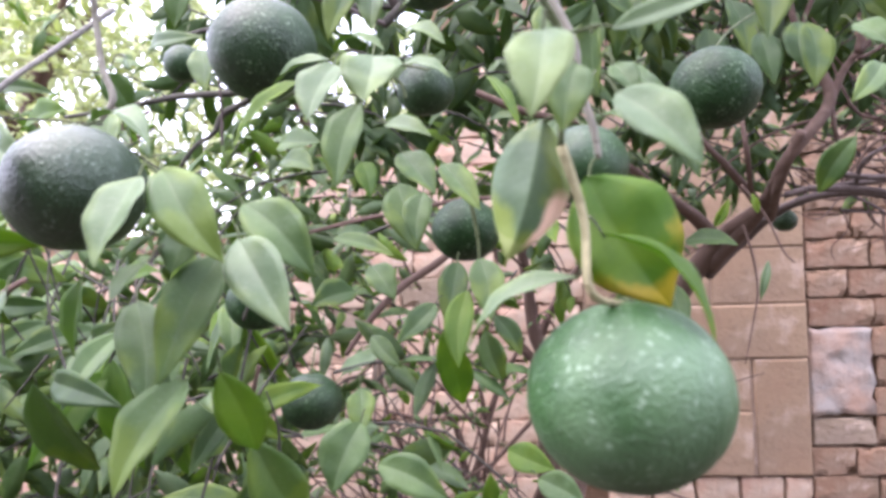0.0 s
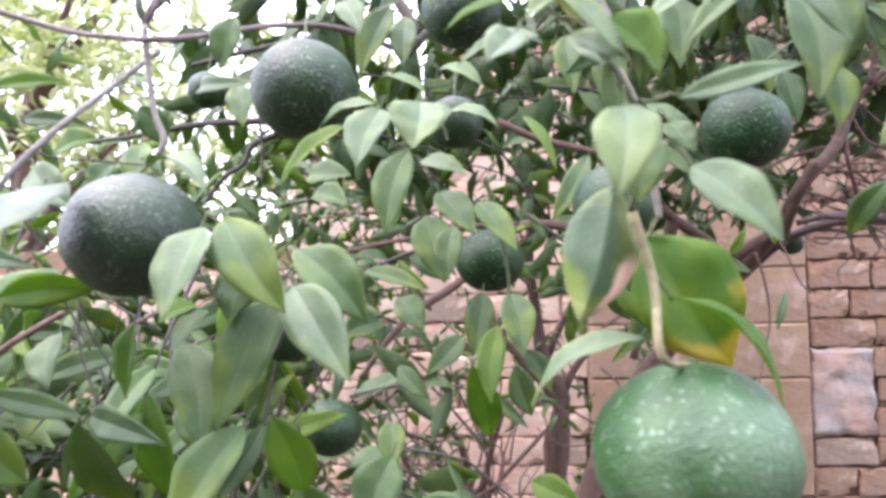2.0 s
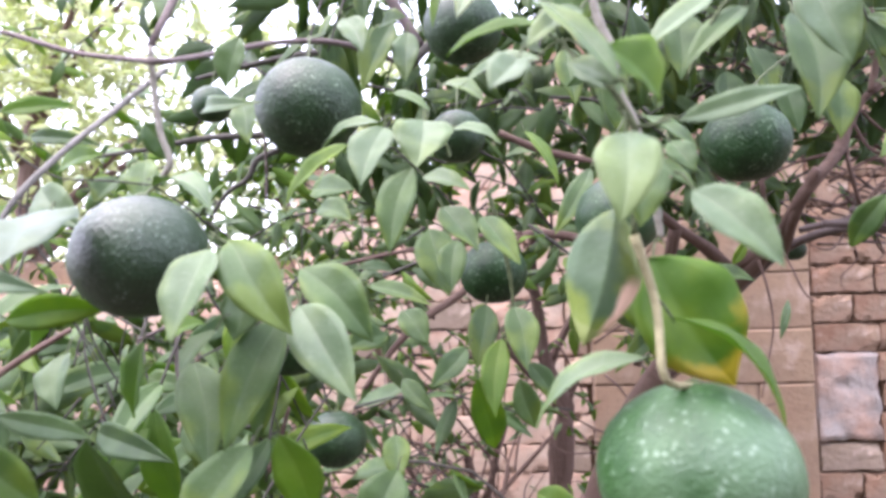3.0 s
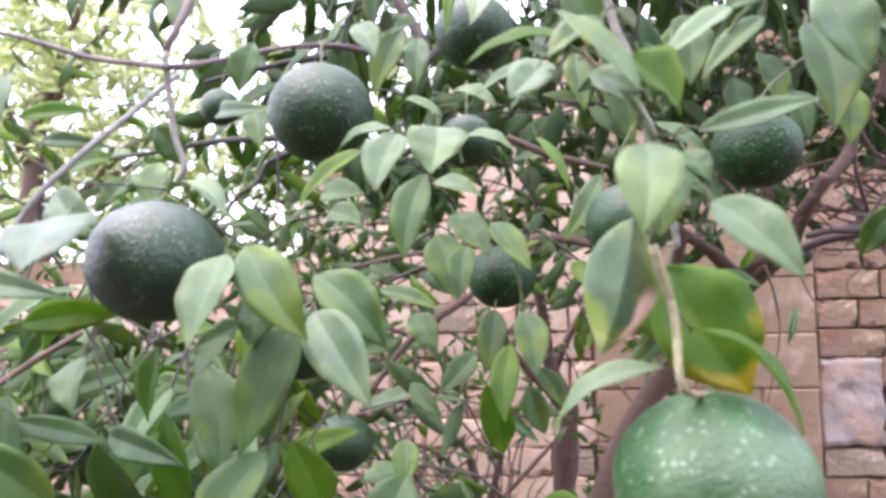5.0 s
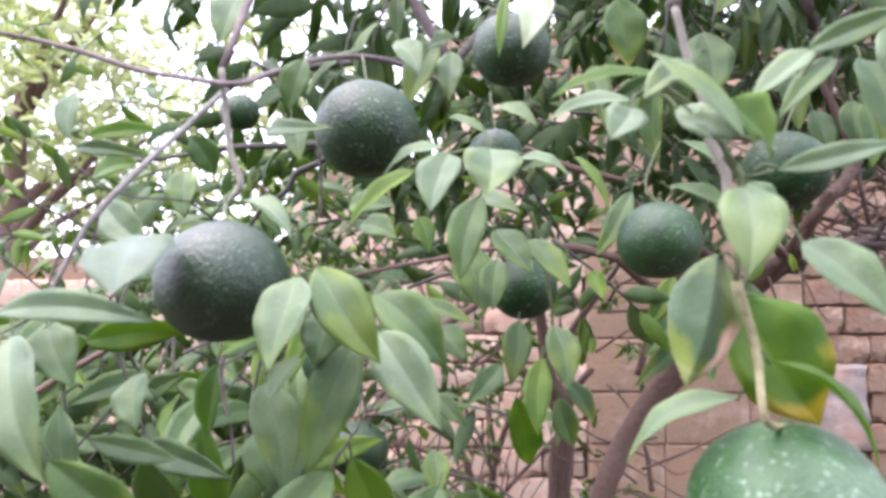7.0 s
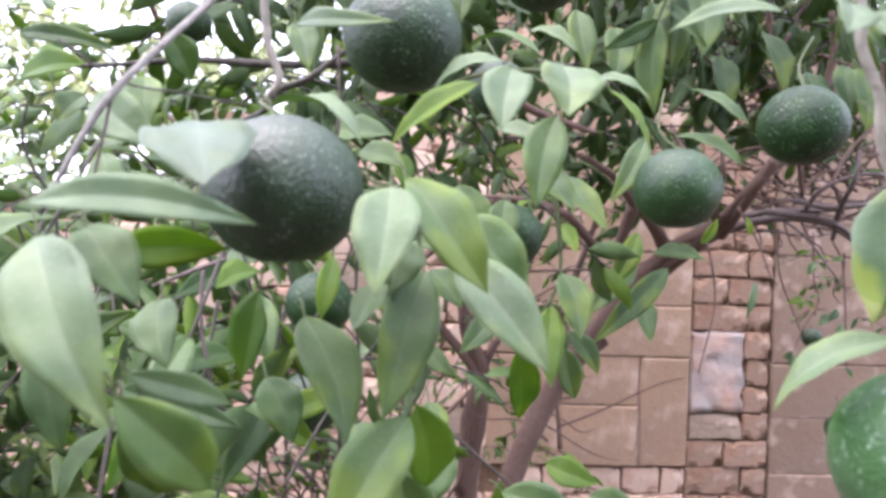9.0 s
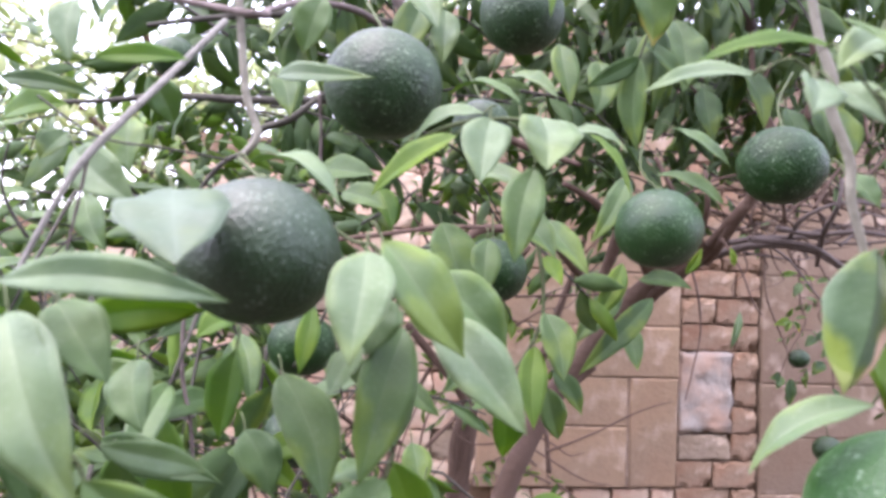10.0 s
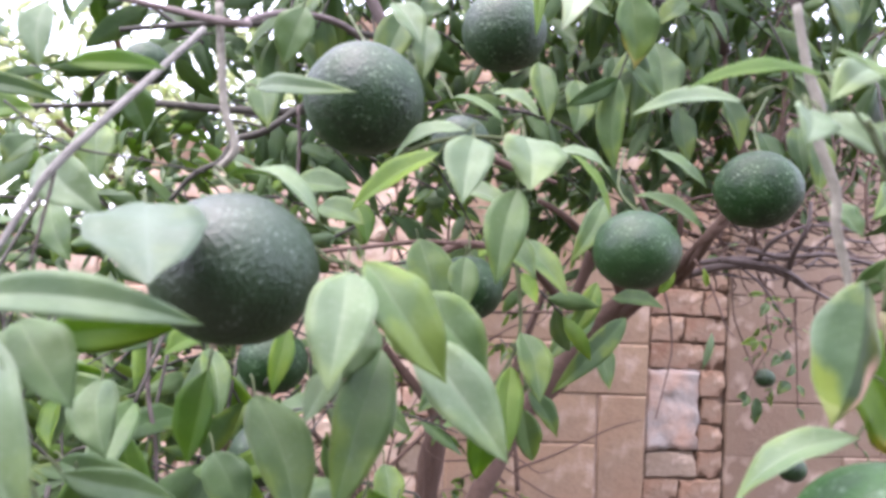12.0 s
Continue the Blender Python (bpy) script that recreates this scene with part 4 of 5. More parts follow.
leaf(near_tree, (0.2224, 0.3460, 1.7226), (0.2169, 0.3111, 1.6621), 0.0275, "dark", 0, 0.05, stalk=(0.2230, 0.3525, 1.7307))
leaf(near_tree, (0.2079, 0.2957, 1.7215), (0.2211, 0.2871, 1.6791), 0.0254, "pale", 10, 0.05, stalk=(0.2058, 0.3001, 1.7301))
leaf(near_tree, (0.1243, 0.4649, 1.8051), (0.1307, 0.4677, 1.7561), 0.0302, "fading", 0, 0.04, stalk=(0.1234, 0.4675, 1.8140), label="hanging leaf fading to yellow at its tip")
leaf(near_tree, (0.0969, 0.2412, 1.6840), (0.0584, 0.2587, 1.6806), 0.0097, "vivid", 20, 0.1, stalk=(0.0943, 0.2343, 1.6800))
leaf(near_tree, (0.0968, 0.2857, 1.6863), (0.0603, 0.3095, 1.6825), 0.0101, "pale", 10, 0.08, stalk=(0.0965, 0.2786, 1.6868))
leaf(near_tree, (0.0853, 0.2325, 1.6701), (0.0747, 0.2181, 1.6556), 0.0143, "pale", 0, 0.04, stalk=(0.0886, 0.2399, 1.6765))
leaf(near_tree, (0.1060, 0.2523, 1.6746), (0.1212, 0.2411, 1.6585), 0.0131, "pale", 10, 0.06, stalk=(0.1017, 0.2585, 1.6812))
leaf(near_tree, (0.1070, 0.2313, 1.6855), (0.0876, 0.2252, 1.6709), 0.0120, "pale", 10, 0.06, stalk=(0.1124, 0.2360, 1.6916))
leaf(near_tree, (0.0849, 0.5386, 1.5792), (0.0933, 0.5119, 1.5335), 0.0254, "fresh", 0, 0.05, stalk=(0.0850, 0.5416, 1.5795))
leaf(near_tree, (0.0756, 0.5267, 1.5559), (0.0702, 0.5001, 1.5024), 0.0207, "lime", 0, 0.05, stalk=(0.0762, 0.5329, 1.5642))
leaf(near_tree, (0.0629, 0.6278, 1.5791), (0.0539, 0.5929, 1.5257), 0.0256, "dark", 0, 0.05, stalk=(0.0638, 0.6345, 1.5869))
leaf(near_tree, (0.0559, 0.5393, 1.5252), (0.0673, 0.5813, 1.4634), 0.0261, "vivid", 0, 0.05, stalk=(0.0607, 0.5429, 1.5315))
leaf(near_tree, (0.0881, 0.5337, 1.5257), (0.0999, 0.5427, 1.4866), 0.0207, "fresh", 0, 0.05, stalk=(0.0861, 0.5352, 1.5343))
leaf(near_tree, (0.0956, 0.5471, 1.5361), (0.1142, 0.5335, 1.5058), 0.0164, "dark", 0, 0.05, stalk=(0.0922, 0.5526, 1.5437))
leaf(near_tree, (0.0394, 0.4583, 1.6464), (0.0631, 0.4367, 1.6162), 0.0229, "fresh", -10, 0.05, stalk=(0.0356, 0.4647, 1.6532))
leaf(near_tree, (0.0634, 0.4806, 1.6419), (0.0894, 0.4559, 1.6073), 0.0199, "fresh", -10, 0.05, stalk=(0.0597, 0.4871, 1.6488))
leaf(near_tree, (0.1818, 0.5715, 1.6899), (0.2257, 0.5440, 1.6644), 0.0210, "fresh", -20, 0.07, stalk=(0.1765, 0.5778, 1.6950))
leaf(near_tree, (0.1917, 0.5693, 1.7273), (0.2285, 0.5429, 1.6945), 0.0184, "fresh", -20, 0.07, stalk=(0.1871, 0.5756, 1.7334))
leaf(near_tree, (-0.0064, 0.5871, 1.5765), (0.0174, 0.5666, 1.5486), 0.0244, "fresh", 0, 0.05, stalk=(-0.0104, 0.5936, 1.5831))
leaf(near_tree, (-0.0241, 0.5332, 1.5972), (0.0252, 0.5159, 1.5814), 0.0146, "fresh", -10, 0.05, stalk=(-0.0304, 0.5384, 1.6013))
leaf(near_tree, (-0.0224, 0.6063, 1.5551), (-0.0545, 0.5800, 1.5450), 0.0281, "dark", 0, 0.05, stalk=(-0.0171, 0.6136, 1.5587))
leaf(near_tree, (0.1956, 0.7615, 1.8367), (0.1848, 0.7342, 1.7717), 0.0363, "fresh", 0, 0.05, stalk=(0.1967, 0.7671, 1.8451))
leaf(near_tree, (0.1535, 0.7663, 1.8534), (0.1588, 0.7372, 1.7807), 0.0305, "fresh", 0, 0.05, stalk=(0.1531, 0.7719, 1.8619))
leaf(near_tree, (0.2524, 0.8046, 1.8824), (0.2517, 0.7744, 1.8042), 0.0375, "dark", 5, 0.05, stalk=(0.2525, 0.8101, 1.8909))
leaf(near_tree, (0.2524, 0.7022, 1.8650), (0.2506, 0.6762, 1.7852), 0.0410, "fresh", 0, 0.05, stalk=(0.2525, 0.7074, 1.8737))
leaf(near_tree, (0.3302, 0.7962, 1.8272), (0.3292, 0.7658, 1.7575), 0.0313, "dark", 0, 0.05, stalk=(0.3302, 0.8020, 1.8357))
leaf(near_tree, (0.3202, 0.6948, 1.8223), (0.3287, 0.6671, 1.7553), 0.0301, "dark", -10, 0.05, stalk=(0.3194, 0.7004, 1.8308))
leaf(near_tree, (0.3260, 1.0093, 1.5500), (0.3362, 0.9693, 1.4823), 0.0328, "fresh", 0, 0.05, stalk=(0.3251, 1.0158, 1.5580))
leaf(near_tree, (0.3248, 1.0085, 1.5859), (0.2476, 0.9796, 1.5157), 0.0375, "fresh", 0, 0.05, stalk=(0.3298, 1.0134, 1.5924))
leaf(near_tree, (0.3479, 1.0051, 1.6065), (0.4047, 0.9579, 1.5969), 0.0274, "fresh", 0, 0.05, stalk=(0.3426, 1.0126, 1.6094))
leaf(near_tree, (0.0432, 0.5492, 1.6314), (0.0387, 0.5298, 1.5904), 0.0224, "fresh", 0, 0.05, stalk=(0.0439, 0.5551, 1.6397))
leaf(near_tree, (0.0152, 0.6048, 1.6455), (0.0330, 0.5850, 1.5870), 0.0363, "fresh", 0, 0.05, stalk=(0.0132, 0.6100, 1.6539))
leaf(near_tree, (0.0468, 0.5933, 1.5439), (0.0172, 0.5688, 1.5142), 0.0211, "fresh", 0, 0.05, stalk=(0.0511, 0.5998, 1.5502))
leaf(near_tree, (-0.0104, 0.6112, 1.5173), (0.0181, 0.5900, 1.4923), 0.0170, "fresh", 0, 0.05, stalk=(-0.0150, 0.6176, 1.5234))
leaf(near_tree, (-0.0075, 0.5418, 1.4834), (-0.0031, 0.5220, 1.4524), 0.0215, "fresh", 0, 0.05, stalk=(-0.0083, 0.5486, 1.4913))
leaf(near_tree, (-0.0084, 0.5715, 1.8161), (-0.0292, 0.5499, 1.7528), 0.0281, "dark", 0, 0.05, stalk=(-0.0063, 0.5766, 1.8245))
leaf(near_tree, (-0.0091, 0.5182, 1.7929), (0.0118, 0.5046, 1.7942), 0.0193, "dark", 0, 0.05, stalk=(-0.0150, 0.5250, 1.7946))
leaf(near_tree, (-0.0272, 0.4698, 1.7809), (-0.0107, 0.4529, 1.7510), 0.0195, "pale", 0, 0.05, stalk=(-0.0303, 0.4759, 1.7884))
leaf(near_tree, (-0.1518, 0.2996, 1.6784), (-0.1204, 0.3091, 1.6823), 0.0095, "vivid", 10, 0.1, stalk=(-0.1584, 0.3006, 1.6796))
leaf(near_tree, (-0.2790, 0.5061, 1.7161), (-0.2112, 0.4900, 1.7031), 0.0129, "dark", 20, 0.1, stalk=(-0.2857, 0.5107, 1.7193))
leaf(near_tree, (-0.1363, 0.4592, 1.8170), (-0.1442, 0.4415, 1.7705), 0.0274, "pale", 0, 0.05, stalk=(-0.1352, 0.4647, 1.8255))
leaf(near_tree, (-0.1639, 0.3098, 1.7025), (-0.1596, 0.2983, 1.6755), 0.0123, "pale", 0, 0.05, stalk=(-0.1650, 0.3155, 1.7109))
leaf(near_tree, (-0.1927, 0.5146, 1.7257), (-0.1789, 0.5307, 1.6983), 0.0231, "fresh", 0, 0.05, stalk=(-0.1955, 0.5143, 1.7333))
leaf(near_tree, (-0.2248, 0.5809, 1.7106), (-0.2148, 0.5597, 1.6665), 0.0285, "fresh", 0, 0.05, stalk=(-0.2262, 0.5868, 1.7188))
leaf(near_tree, (-0.0007, 0.5096, 1.4649), (-0.0174, 0.4901, 1.4196), 0.0352, "fresh", 0, 0.06, stalk=(0.0015, 0.5152, 1.4730))
leaf(near_tree, (0.0248, 0.4301, 1.4554), (0.0688, 0.4175, 1.4376), 0.0230, "fresh", 0, 0.06, stalk=(0.0185, 0.4349, 1.4600))
leaf(near_tree, (0.1020, 0.6223, 1.4176), (0.1404, 0.6018, 1.4062), 0.0258, "lime", 0, 0.06, stalk=(0.0960, 0.6285, 1.4214))
leaf(near_tree, (0.1252, 0.5734, 1.4072), (0.1594, 0.5547, 1.3934), 0.0236, "fresh", 0, 0.06, stalk=(0.1195, 0.5796, 1.4116))
leaf(near_tree, (-0.0333, 0.7023, 1.6816), (-0.0211, 0.6769, 1.6420), 0.0219, "vivid", 0, 0.06, stalk=(-0.0350, 0.7090, 1.6893))
leaf(near_tree, (0.3218, 0.4622, 1.6464), (0.3083, 0.4877, 1.6143), 0.0179, "fresh", 0, 0.06, stalk=(0.3240, 0.4611, 1.6536))
leaf(near_tree, (0.3729, 0.5290, 1.7091), (0.3404, 0.5077, 1.6773), 0.0195, "fresh", 0, 0.06, stalk=(0.3774, 0.5350, 1.7156))
leaf(near_tree, (0.3034, 0.4212, 1.7028), (0.3165, 0.4071, 1.6846), 0.0188, "fresh", 0, 0.06, stalk=(0.2999, 0.4279, 1.7097))
leaf(near_tree, (0.3231, 0.6250, 1.7650), (0.3268, 0.6033, 1.7155), 0.0258, "dark", 0, 0.06, stalk=(0.3226, 0.6308, 1.7734))
leaf(near_tree, (-0.3323, 0.6252, 1.7097), (-0.2717, 0.5952, 1.7195), 0.0301, "vivid", 0, 0.06, stalk=(-0.3385, 0.6313, 1.7107))
leaf(near_tree, (-0.2460, 0.5645, 1.6497), (-0.2221, 0.5423, 1.6100), 0.0234, "fresh", 0, 0.06, stalk=(-0.2493, 0.5705, 1.6571))
leaf(near_tree, (-0.3000, 0.6714, 1.7115), (-0.3133, 0.6518, 1.6839), 0.0281, "dark", 0, 0.06, stalk=(-0.2974, 0.6782, 1.7189))
leaf(near_tree, (-0.0643, 0.5414, 1.6591), (-0.0331, 0.5177, 1.6462), 0.0215, "fresh", 0, 0.06, stalk=(-0.0696, 0.5485, 1.6633))
leaf(near_tree, (-0.0833, 0.5947, 1.6819), (-0.0403, 0.5672, 1.6758), 0.0258, "fresh", 0, 0.06, stalk=(-0.0892, 0.6014, 1.6848))
leaf(near_tree, (0.0669, 0.4048, 1.7868), (0.0555, 0.3893, 1.7458), 0.0195, "petal", 0, 0.1, stalk=(0.0687, 0.4102, 1.7951), label="pale greenish white flower petal")
leaf(near_tree, (0.0481, 0.4034, 1.7868), (0.0416, 0.3887, 1.7402), 0.0074, "lime", 0, 0.05, stalk=(0.0490, 0.4085, 1.7954))
leaf(near_tree, (0.0703, 0.4050, 1.7885), (0.0674, 0.3894, 1.7582), 0.0114, "petal", 20, 0.1, stalk=(0.0710, 0.4112, 1.7967), label="pale greenish white flower petal")
leaf(near_tree, (0.3516, 0.5981, 1.7632), (0.3466, 0.5768, 1.7041), 0.0267, "dark", 0, 0.05, stalk=(0.3521, 0.6034, 1.7718))
leaf(near_tree, (0.3535, 0.6180, 1.7711), (0.3474, 0.5955, 1.7236), 0.0250, "dark", 10, 0.05, stalk=(0.3543, 0.6240, 1.7794))

leaf(near_tree, (0.2444, 0.8000, 1.6239), (0.2064, 0.7800, 1.5609), 0.0230, "lime", 0, 0.06)
leaf(near_tree, (0.2981, 0.8400, 1.5856), (0.1974, 0.8000, 1.4983), 0.0290, "dark", 0, 0.06)
leaf(near_tree, (0.3471, 0.8600, 1.6160), (0.3626, 0.8500, 1.6480), 0.0121, "lime", 0, 0.06)
leaf(near_tree, (0.2444, 0.8000, 1.6239), (0.2064, 0.7800, 1.5609), 0.0230, "lime", 0, 0.06)

# twigs that hang before the wall, with small leaves and a young fruit
limb(near_tree, "twig", [(0.9500, 1.6900, 1.6930), (0.9550, 1.6900, 1.5920), (0.9950, 1.6900, 1.4950), (1.0280, 1.6900, 1.4260), (1.0350, 1.6900, 1.4050)], [0.0030, 0.0026, 0.0022, 0.0018, 0.0014], BARK, 7)
limb(near_tree, "twig", [(1.0480, 1.7000, 1.6880), (1.0550, 1.7000, 1.5670), (1.0690, 1.7000, 1.5180), (1.0290, 1.7000, 1.4460), (1.0050, 1.7000, 1.3850)], [0.0030, 0.0026, 0.0022, 0.0018, 0.0014], BARK, 7)
limb(near_tree, "twig", [(1.1070, 1.7100, 1.6690), (1.1360, 1.7100, 1.6130), (1.1490, 1.7100, 1.4840), (1.1560, 1.7100, 1.3560)], [0.0030, 0.0026, 0.0022, 0.0018], BARK, 7)
limb(near_tree, "twig", [(0.4240, 1.0000, 1.6250), (0.4350, 1.0000, 1.5850), (0.4400, 1.0000, 1.5370), (0.4310, 1.0000, 1.4880), (0.4200, 1.0000, 1.4400)], [0.0020, 0.0018, 0.0015, 0.0012, 0.0008], BARK, 7)
limb(near_tree, "twig", [(0.3600, 0.8000, 1.6570), (0.3840, 0.8000, 1.6230), (0.4010, 0.8000, 1.5850), (0.4120, 0.8000, 1.5720)], [0.0016, 0.0013, 0.0011, 0.0008], BARK, 7)
leaf(near_tree, (0.9940, 1.6900, 1.6330), (1.0300, 1.6750, 1.6400), 0.0158, "lime", -3, 0.06)
leaf(near_tree, (1.0430, 1.6900, 1.6240), (1.0790, 1.6750, 1.6260), 0.0156, "lime", -16, 0.06)
leaf(near_tree, (1.0480, 1.6900, 1.6170), (1.0190, 1.6750, 1.5810), 0.0219, "fresh", 21, 0.06)
leaf(near_tree, (1.0590, 1.6900, 1.6170), (1.0700, 1.6750, 1.5940), 0.0133, "dark", 8, 0.06)
leaf(near_tree, (1.1040, 1.7100, 1.6190), (1.1340, 1.6950, 1.6280), 0.0139, "fresh", -5, 0.06)
leaf(near_tree, (1.0200, 1.6900, 1.5240), (0.9700, 1.6750, 1.5120), 0.0214, "lime", -18, 0.06)
leaf(near_tree, (1.0250, 1.6900, 1.5220), (1.0010, 1.6750, 1.4940), 0.0179, "lime", 19, 0.06)
leaf(near_tree, (1.0310, 1.6900, 1.5220), (1.0370, 1.6750, 1.4950), 0.0142, "yellow", 6, 0.06)
leaf(near_tree, (1.0120, 1.6900, 1.5310), (1.0200, 1.6750, 1.5560), 0.0121, "fresh", -7, 0.06)
leaf(near_tree, (1.0420, 1.7000, 1.5270), (1.0640, 1.6850, 1.5320), 0.0108, "fresh", -20, 0.06)
leaf(near_tree, (1.0620, 1.7000, 1.5460), (1.0600, 1.6850, 1.5710), 0.0132, "dark", 17, 0.06)
leaf(near_tree, (1.1050, 1.7100, 1.4830), (1.0670, 1.6950, 1.4580), 0.0239, "fresh", 4, 0.06)
leaf(near_tree, (1.1280, 1.7100, 1.4980), (1.0920, 1.6950, 1.4750), 0.0226, "dark", -9, 0.06)
leaf(near_tree, (1.1400, 1.7100, 1.4670), (1.1090, 1.6950, 1.4330), 0.0242, "fresh", -22, 0.06)
leaf(near_tree, (1.1300, 1.7100, 1.4190), (1.0880, 1.6950, 1.3880), 0.0299, "dark", 15, 0.06)
leaf(near_tree, (1.1510, 1.7100, 1.4130), (1.1600, 1.6950, 1.3840), 0.0169, "fresh", 2, 0.06)
leaf(near_tree, (1.1530, 1.7100, 1.3550), (1.1650, 1.6950, 1.3270), 0.0170, "dark", -11, 0.06)
leaf(near_tree, (1.0050, 1.7000, 1.3890), (0.9680, 1.6850, 1.3810), 0.0204, "dark", -24, 0.06)
leaf(near_tree, (1.0080, 1.7000, 1.3850), (0.9870, 1.6850, 1.3560), 0.0233, "fresh", 13, 0.06)
leaf(near_tree, (1.0290, 1.6900, 1.3810), (1.0130, 1.6750, 1.3140), 0.0296, "dark", 0, 0.06)
leaf(near_tree, (0.3760, 0.8000, 1.6260), (0.3710, 0.8000, 1.6480), 0.0090, "lime", 0, 0.06)
leaf(near_tree, (0.3850, 0.8000, 1.5750), (0.3750, 0.8000, 1.5320), 0.0097, "pale", 0, 0.06)

# boughs that carry the hanging sprays, and the foot of the trunk
limb(near_tree, "trunk", [(0.300, 1.262, -0.05), (0.262, 1.255, 0.45), (0.225, 1.24, 0.85), (0.1896, 1.2602, 1.1337)], [0.036, 0.029, 0.024, 0.021], BARK)
limb(near_tree, "branch", [(0.1137, 0.2805, 1.7253), (0.16, 0.42, 1.93), (0.34, 0.80, 2.12), (0.4746, 0.9505, 1.9585)], [0.0027, 0.006, 0.009, 0.008], BARK_GREY)
limb(near_tree, "branch", [(-0.1126, 0.3643, 1.7297), (-0.10, 0.50, 1.90), (-0.08, 0.75, 1.98), (-0.0052, 0.7709, 1.8615)], [0.002, 0.004, 0.006, 0.006], BARK_GREY)
limb(near_tree, "branch", [(-0.0147, 0.7388, 1.8316), (0.12, 0.92, 2.04), (0.30, 1.10, 2.16), (0.4746, 0.9505, 1.9585)], [0.005, 0.006, 0.007, 0.006], BARK_DARK)
limb(near_tree, "branch", [(0.2081, 0.9516, 1.6498), (0.30, 1.05, 1.60), (0.3179, 1.0044, 1.6737)], [0.006, 0.007, 0.009], BARK)
limb(shrub, "trunk", [(0.28, 1.52, -0.05), (0.27, 1.51, 0.5), (0.1818, 1.5374, 1.0382)], [0.03, 0.027, 0.025], BARK_GREY)


# oranges
orange((0.1461, 0.2603, 1.5226), 0.0358, PEEL_LIGHT, [(0.1314, 0.2399, 1.5601), (0.1306, 0.2453, 1.5844), (0.1236, 0.2432, 1.6089)], label="large bright green unripe orange with pale specks on a drooping stem")
orange((-0.0915, 0.3145, 1.6103), 0.0314, PEEL_SHEEN, [(-0.1091, 0.3657, 1.6537)], label="dark green unripe orange with a grey sheen of sky on top")
orange((-0.0424, 0.4330, 1.7097), 0.0336, PEEL_DARK, [(-0.0529, 0.4767, 1.7721)], label="")
orange((0.2551, 0.5200, 1.6941), 0.0312, PEEL_SHADED, [(0.2917, 0.5850, 1.7597), (0.3619, 0.6756, 1.8140)], label="")
orange((0.1630, 0.5225, 1.6432), 0.0313, PEEL_MID, [(0.1601, 0.5528, 1.6918), (0.1831, 0.5993, 1.7330)], label="mid green unripe orange beneath two leaves")
orange((0.0693, 0.6625, 1.6083), 0.0316, PEEL_SHADED, [(0.0707, 0.6760, 1.6607)], label="")
orange((-0.1026, 0.7508, 1.4386), 0.0321, PEEL_DARK, [(-0.1033, 0.7740, 1.4945)], label="")
orange((-0.0880, 0.5480, 1.5500), 0.0240, PEEL_SHADED, [(-0.1200, 0.6349, 1.5927)], label="")
orange((0.0425, 0.5922, 1.7222), 0.0240, PEEL_DARK, [(0.0388, 0.6888, 1.8031)], label="")
orange((0.0535, 0.5100, 1.7860), 0.0292, PEEL_DARK, [(0.0492, 0.5100, 1.8318)], label="")
orange((-0.2355, 0.7470, 1.8028), 0.0216, PEEL_DARK, [(-0.2378, 0.7648, 1.8512)], label="")
orange((1.0470, 1.6880, 1.4300), 0.0247, PEEL_DARK, [(1.0411, 1.6877, 1.4695)], label="small young green orange dangling on a thin twig before the wall")
orange((1.0740, 1.6100, 1.2270), 0.0340, PEEL_DARK, [(1.0606, 1.6087, 1.3047)], label="small young green orange dangling on a thin twig before the wall")
orange((0.6653, 1.4986, 1.6619), 0.0246, PEEL_DARK, [(0.6474, 1.4450, 1.7055)], label="small young green orange dangling on a thin twig before the wall")

# ---- foliage further in ----
R = random.Random(11)


def box_spot(x, y, z, keep=None):
    def spot(r):
        while True:
            p = (r.uniform(*x), r.uniform(*y), r.uniform(*z))
            if keep is None or keep(*p):
                return p
    return spot


def loose_leaves(tree, rnd, count, spot, size, tones, drop=0.5):
    """Single leaves in small drooping bunches on short twigs."""
    for n in range(count):
        if n % 4 == 0:
            o = Vector(spot(rnd))
            hang = Vector((rnd.uniform(-0.5, 0.5), rnd.uniform(-0.3, 0.3), -1)).normalized() * size
            limb(tree, "twig", [tuple(o - hang * 0.9 + Vector((0, 0.03, 0.02))), tuple(o - hang * 0.2), tuple(o + hang * 0.5)], [0.0016, 0.0012, 0.0007], BARK_DARK, 6, 0.05)
        p = o + hang * rnd.uniform(-0.3, 0.5)
        out = Vector((rnd.gauss(0, 0.8), rnd.gauss(-0.1, 0.5), rnd.gauss(-drop, 0.4))).normalized()
        ln = size * rnd.uniform(0.8, 1.35)
        leaf(tree, tuple(p), tuple(p + out * ln), ln * rnd.uniform(0.27, 0.36), rnd.choice(tones), rnd.uniform(-45, 45), rnd.uniform(0.0, 0.14), rnd.uniform(0.08, 0.26))


# bunches of leaves in the middle distance, the dark ones toned as shaded
loose_leaves(near_tree, R, 92, box_spot((-0.62, -0.05), (0.46, 0.72), (1.20, 1.62), lambda x, y, z: z < 1.50 + 0.2 * y and x < -0.3 + 0.3 * y), 0.064, ("dark", "dark", "fresh", "vivid"))
loose_leaves(near_tree, R, 60, box_spot((-0.10, 0.60), (0.60, 0.85), (1.78, 2.0), lambda x, y, z: z > 1.66 + 0.22 * y), 0.068, ("dark", "dark", "fresh"), 1.2)

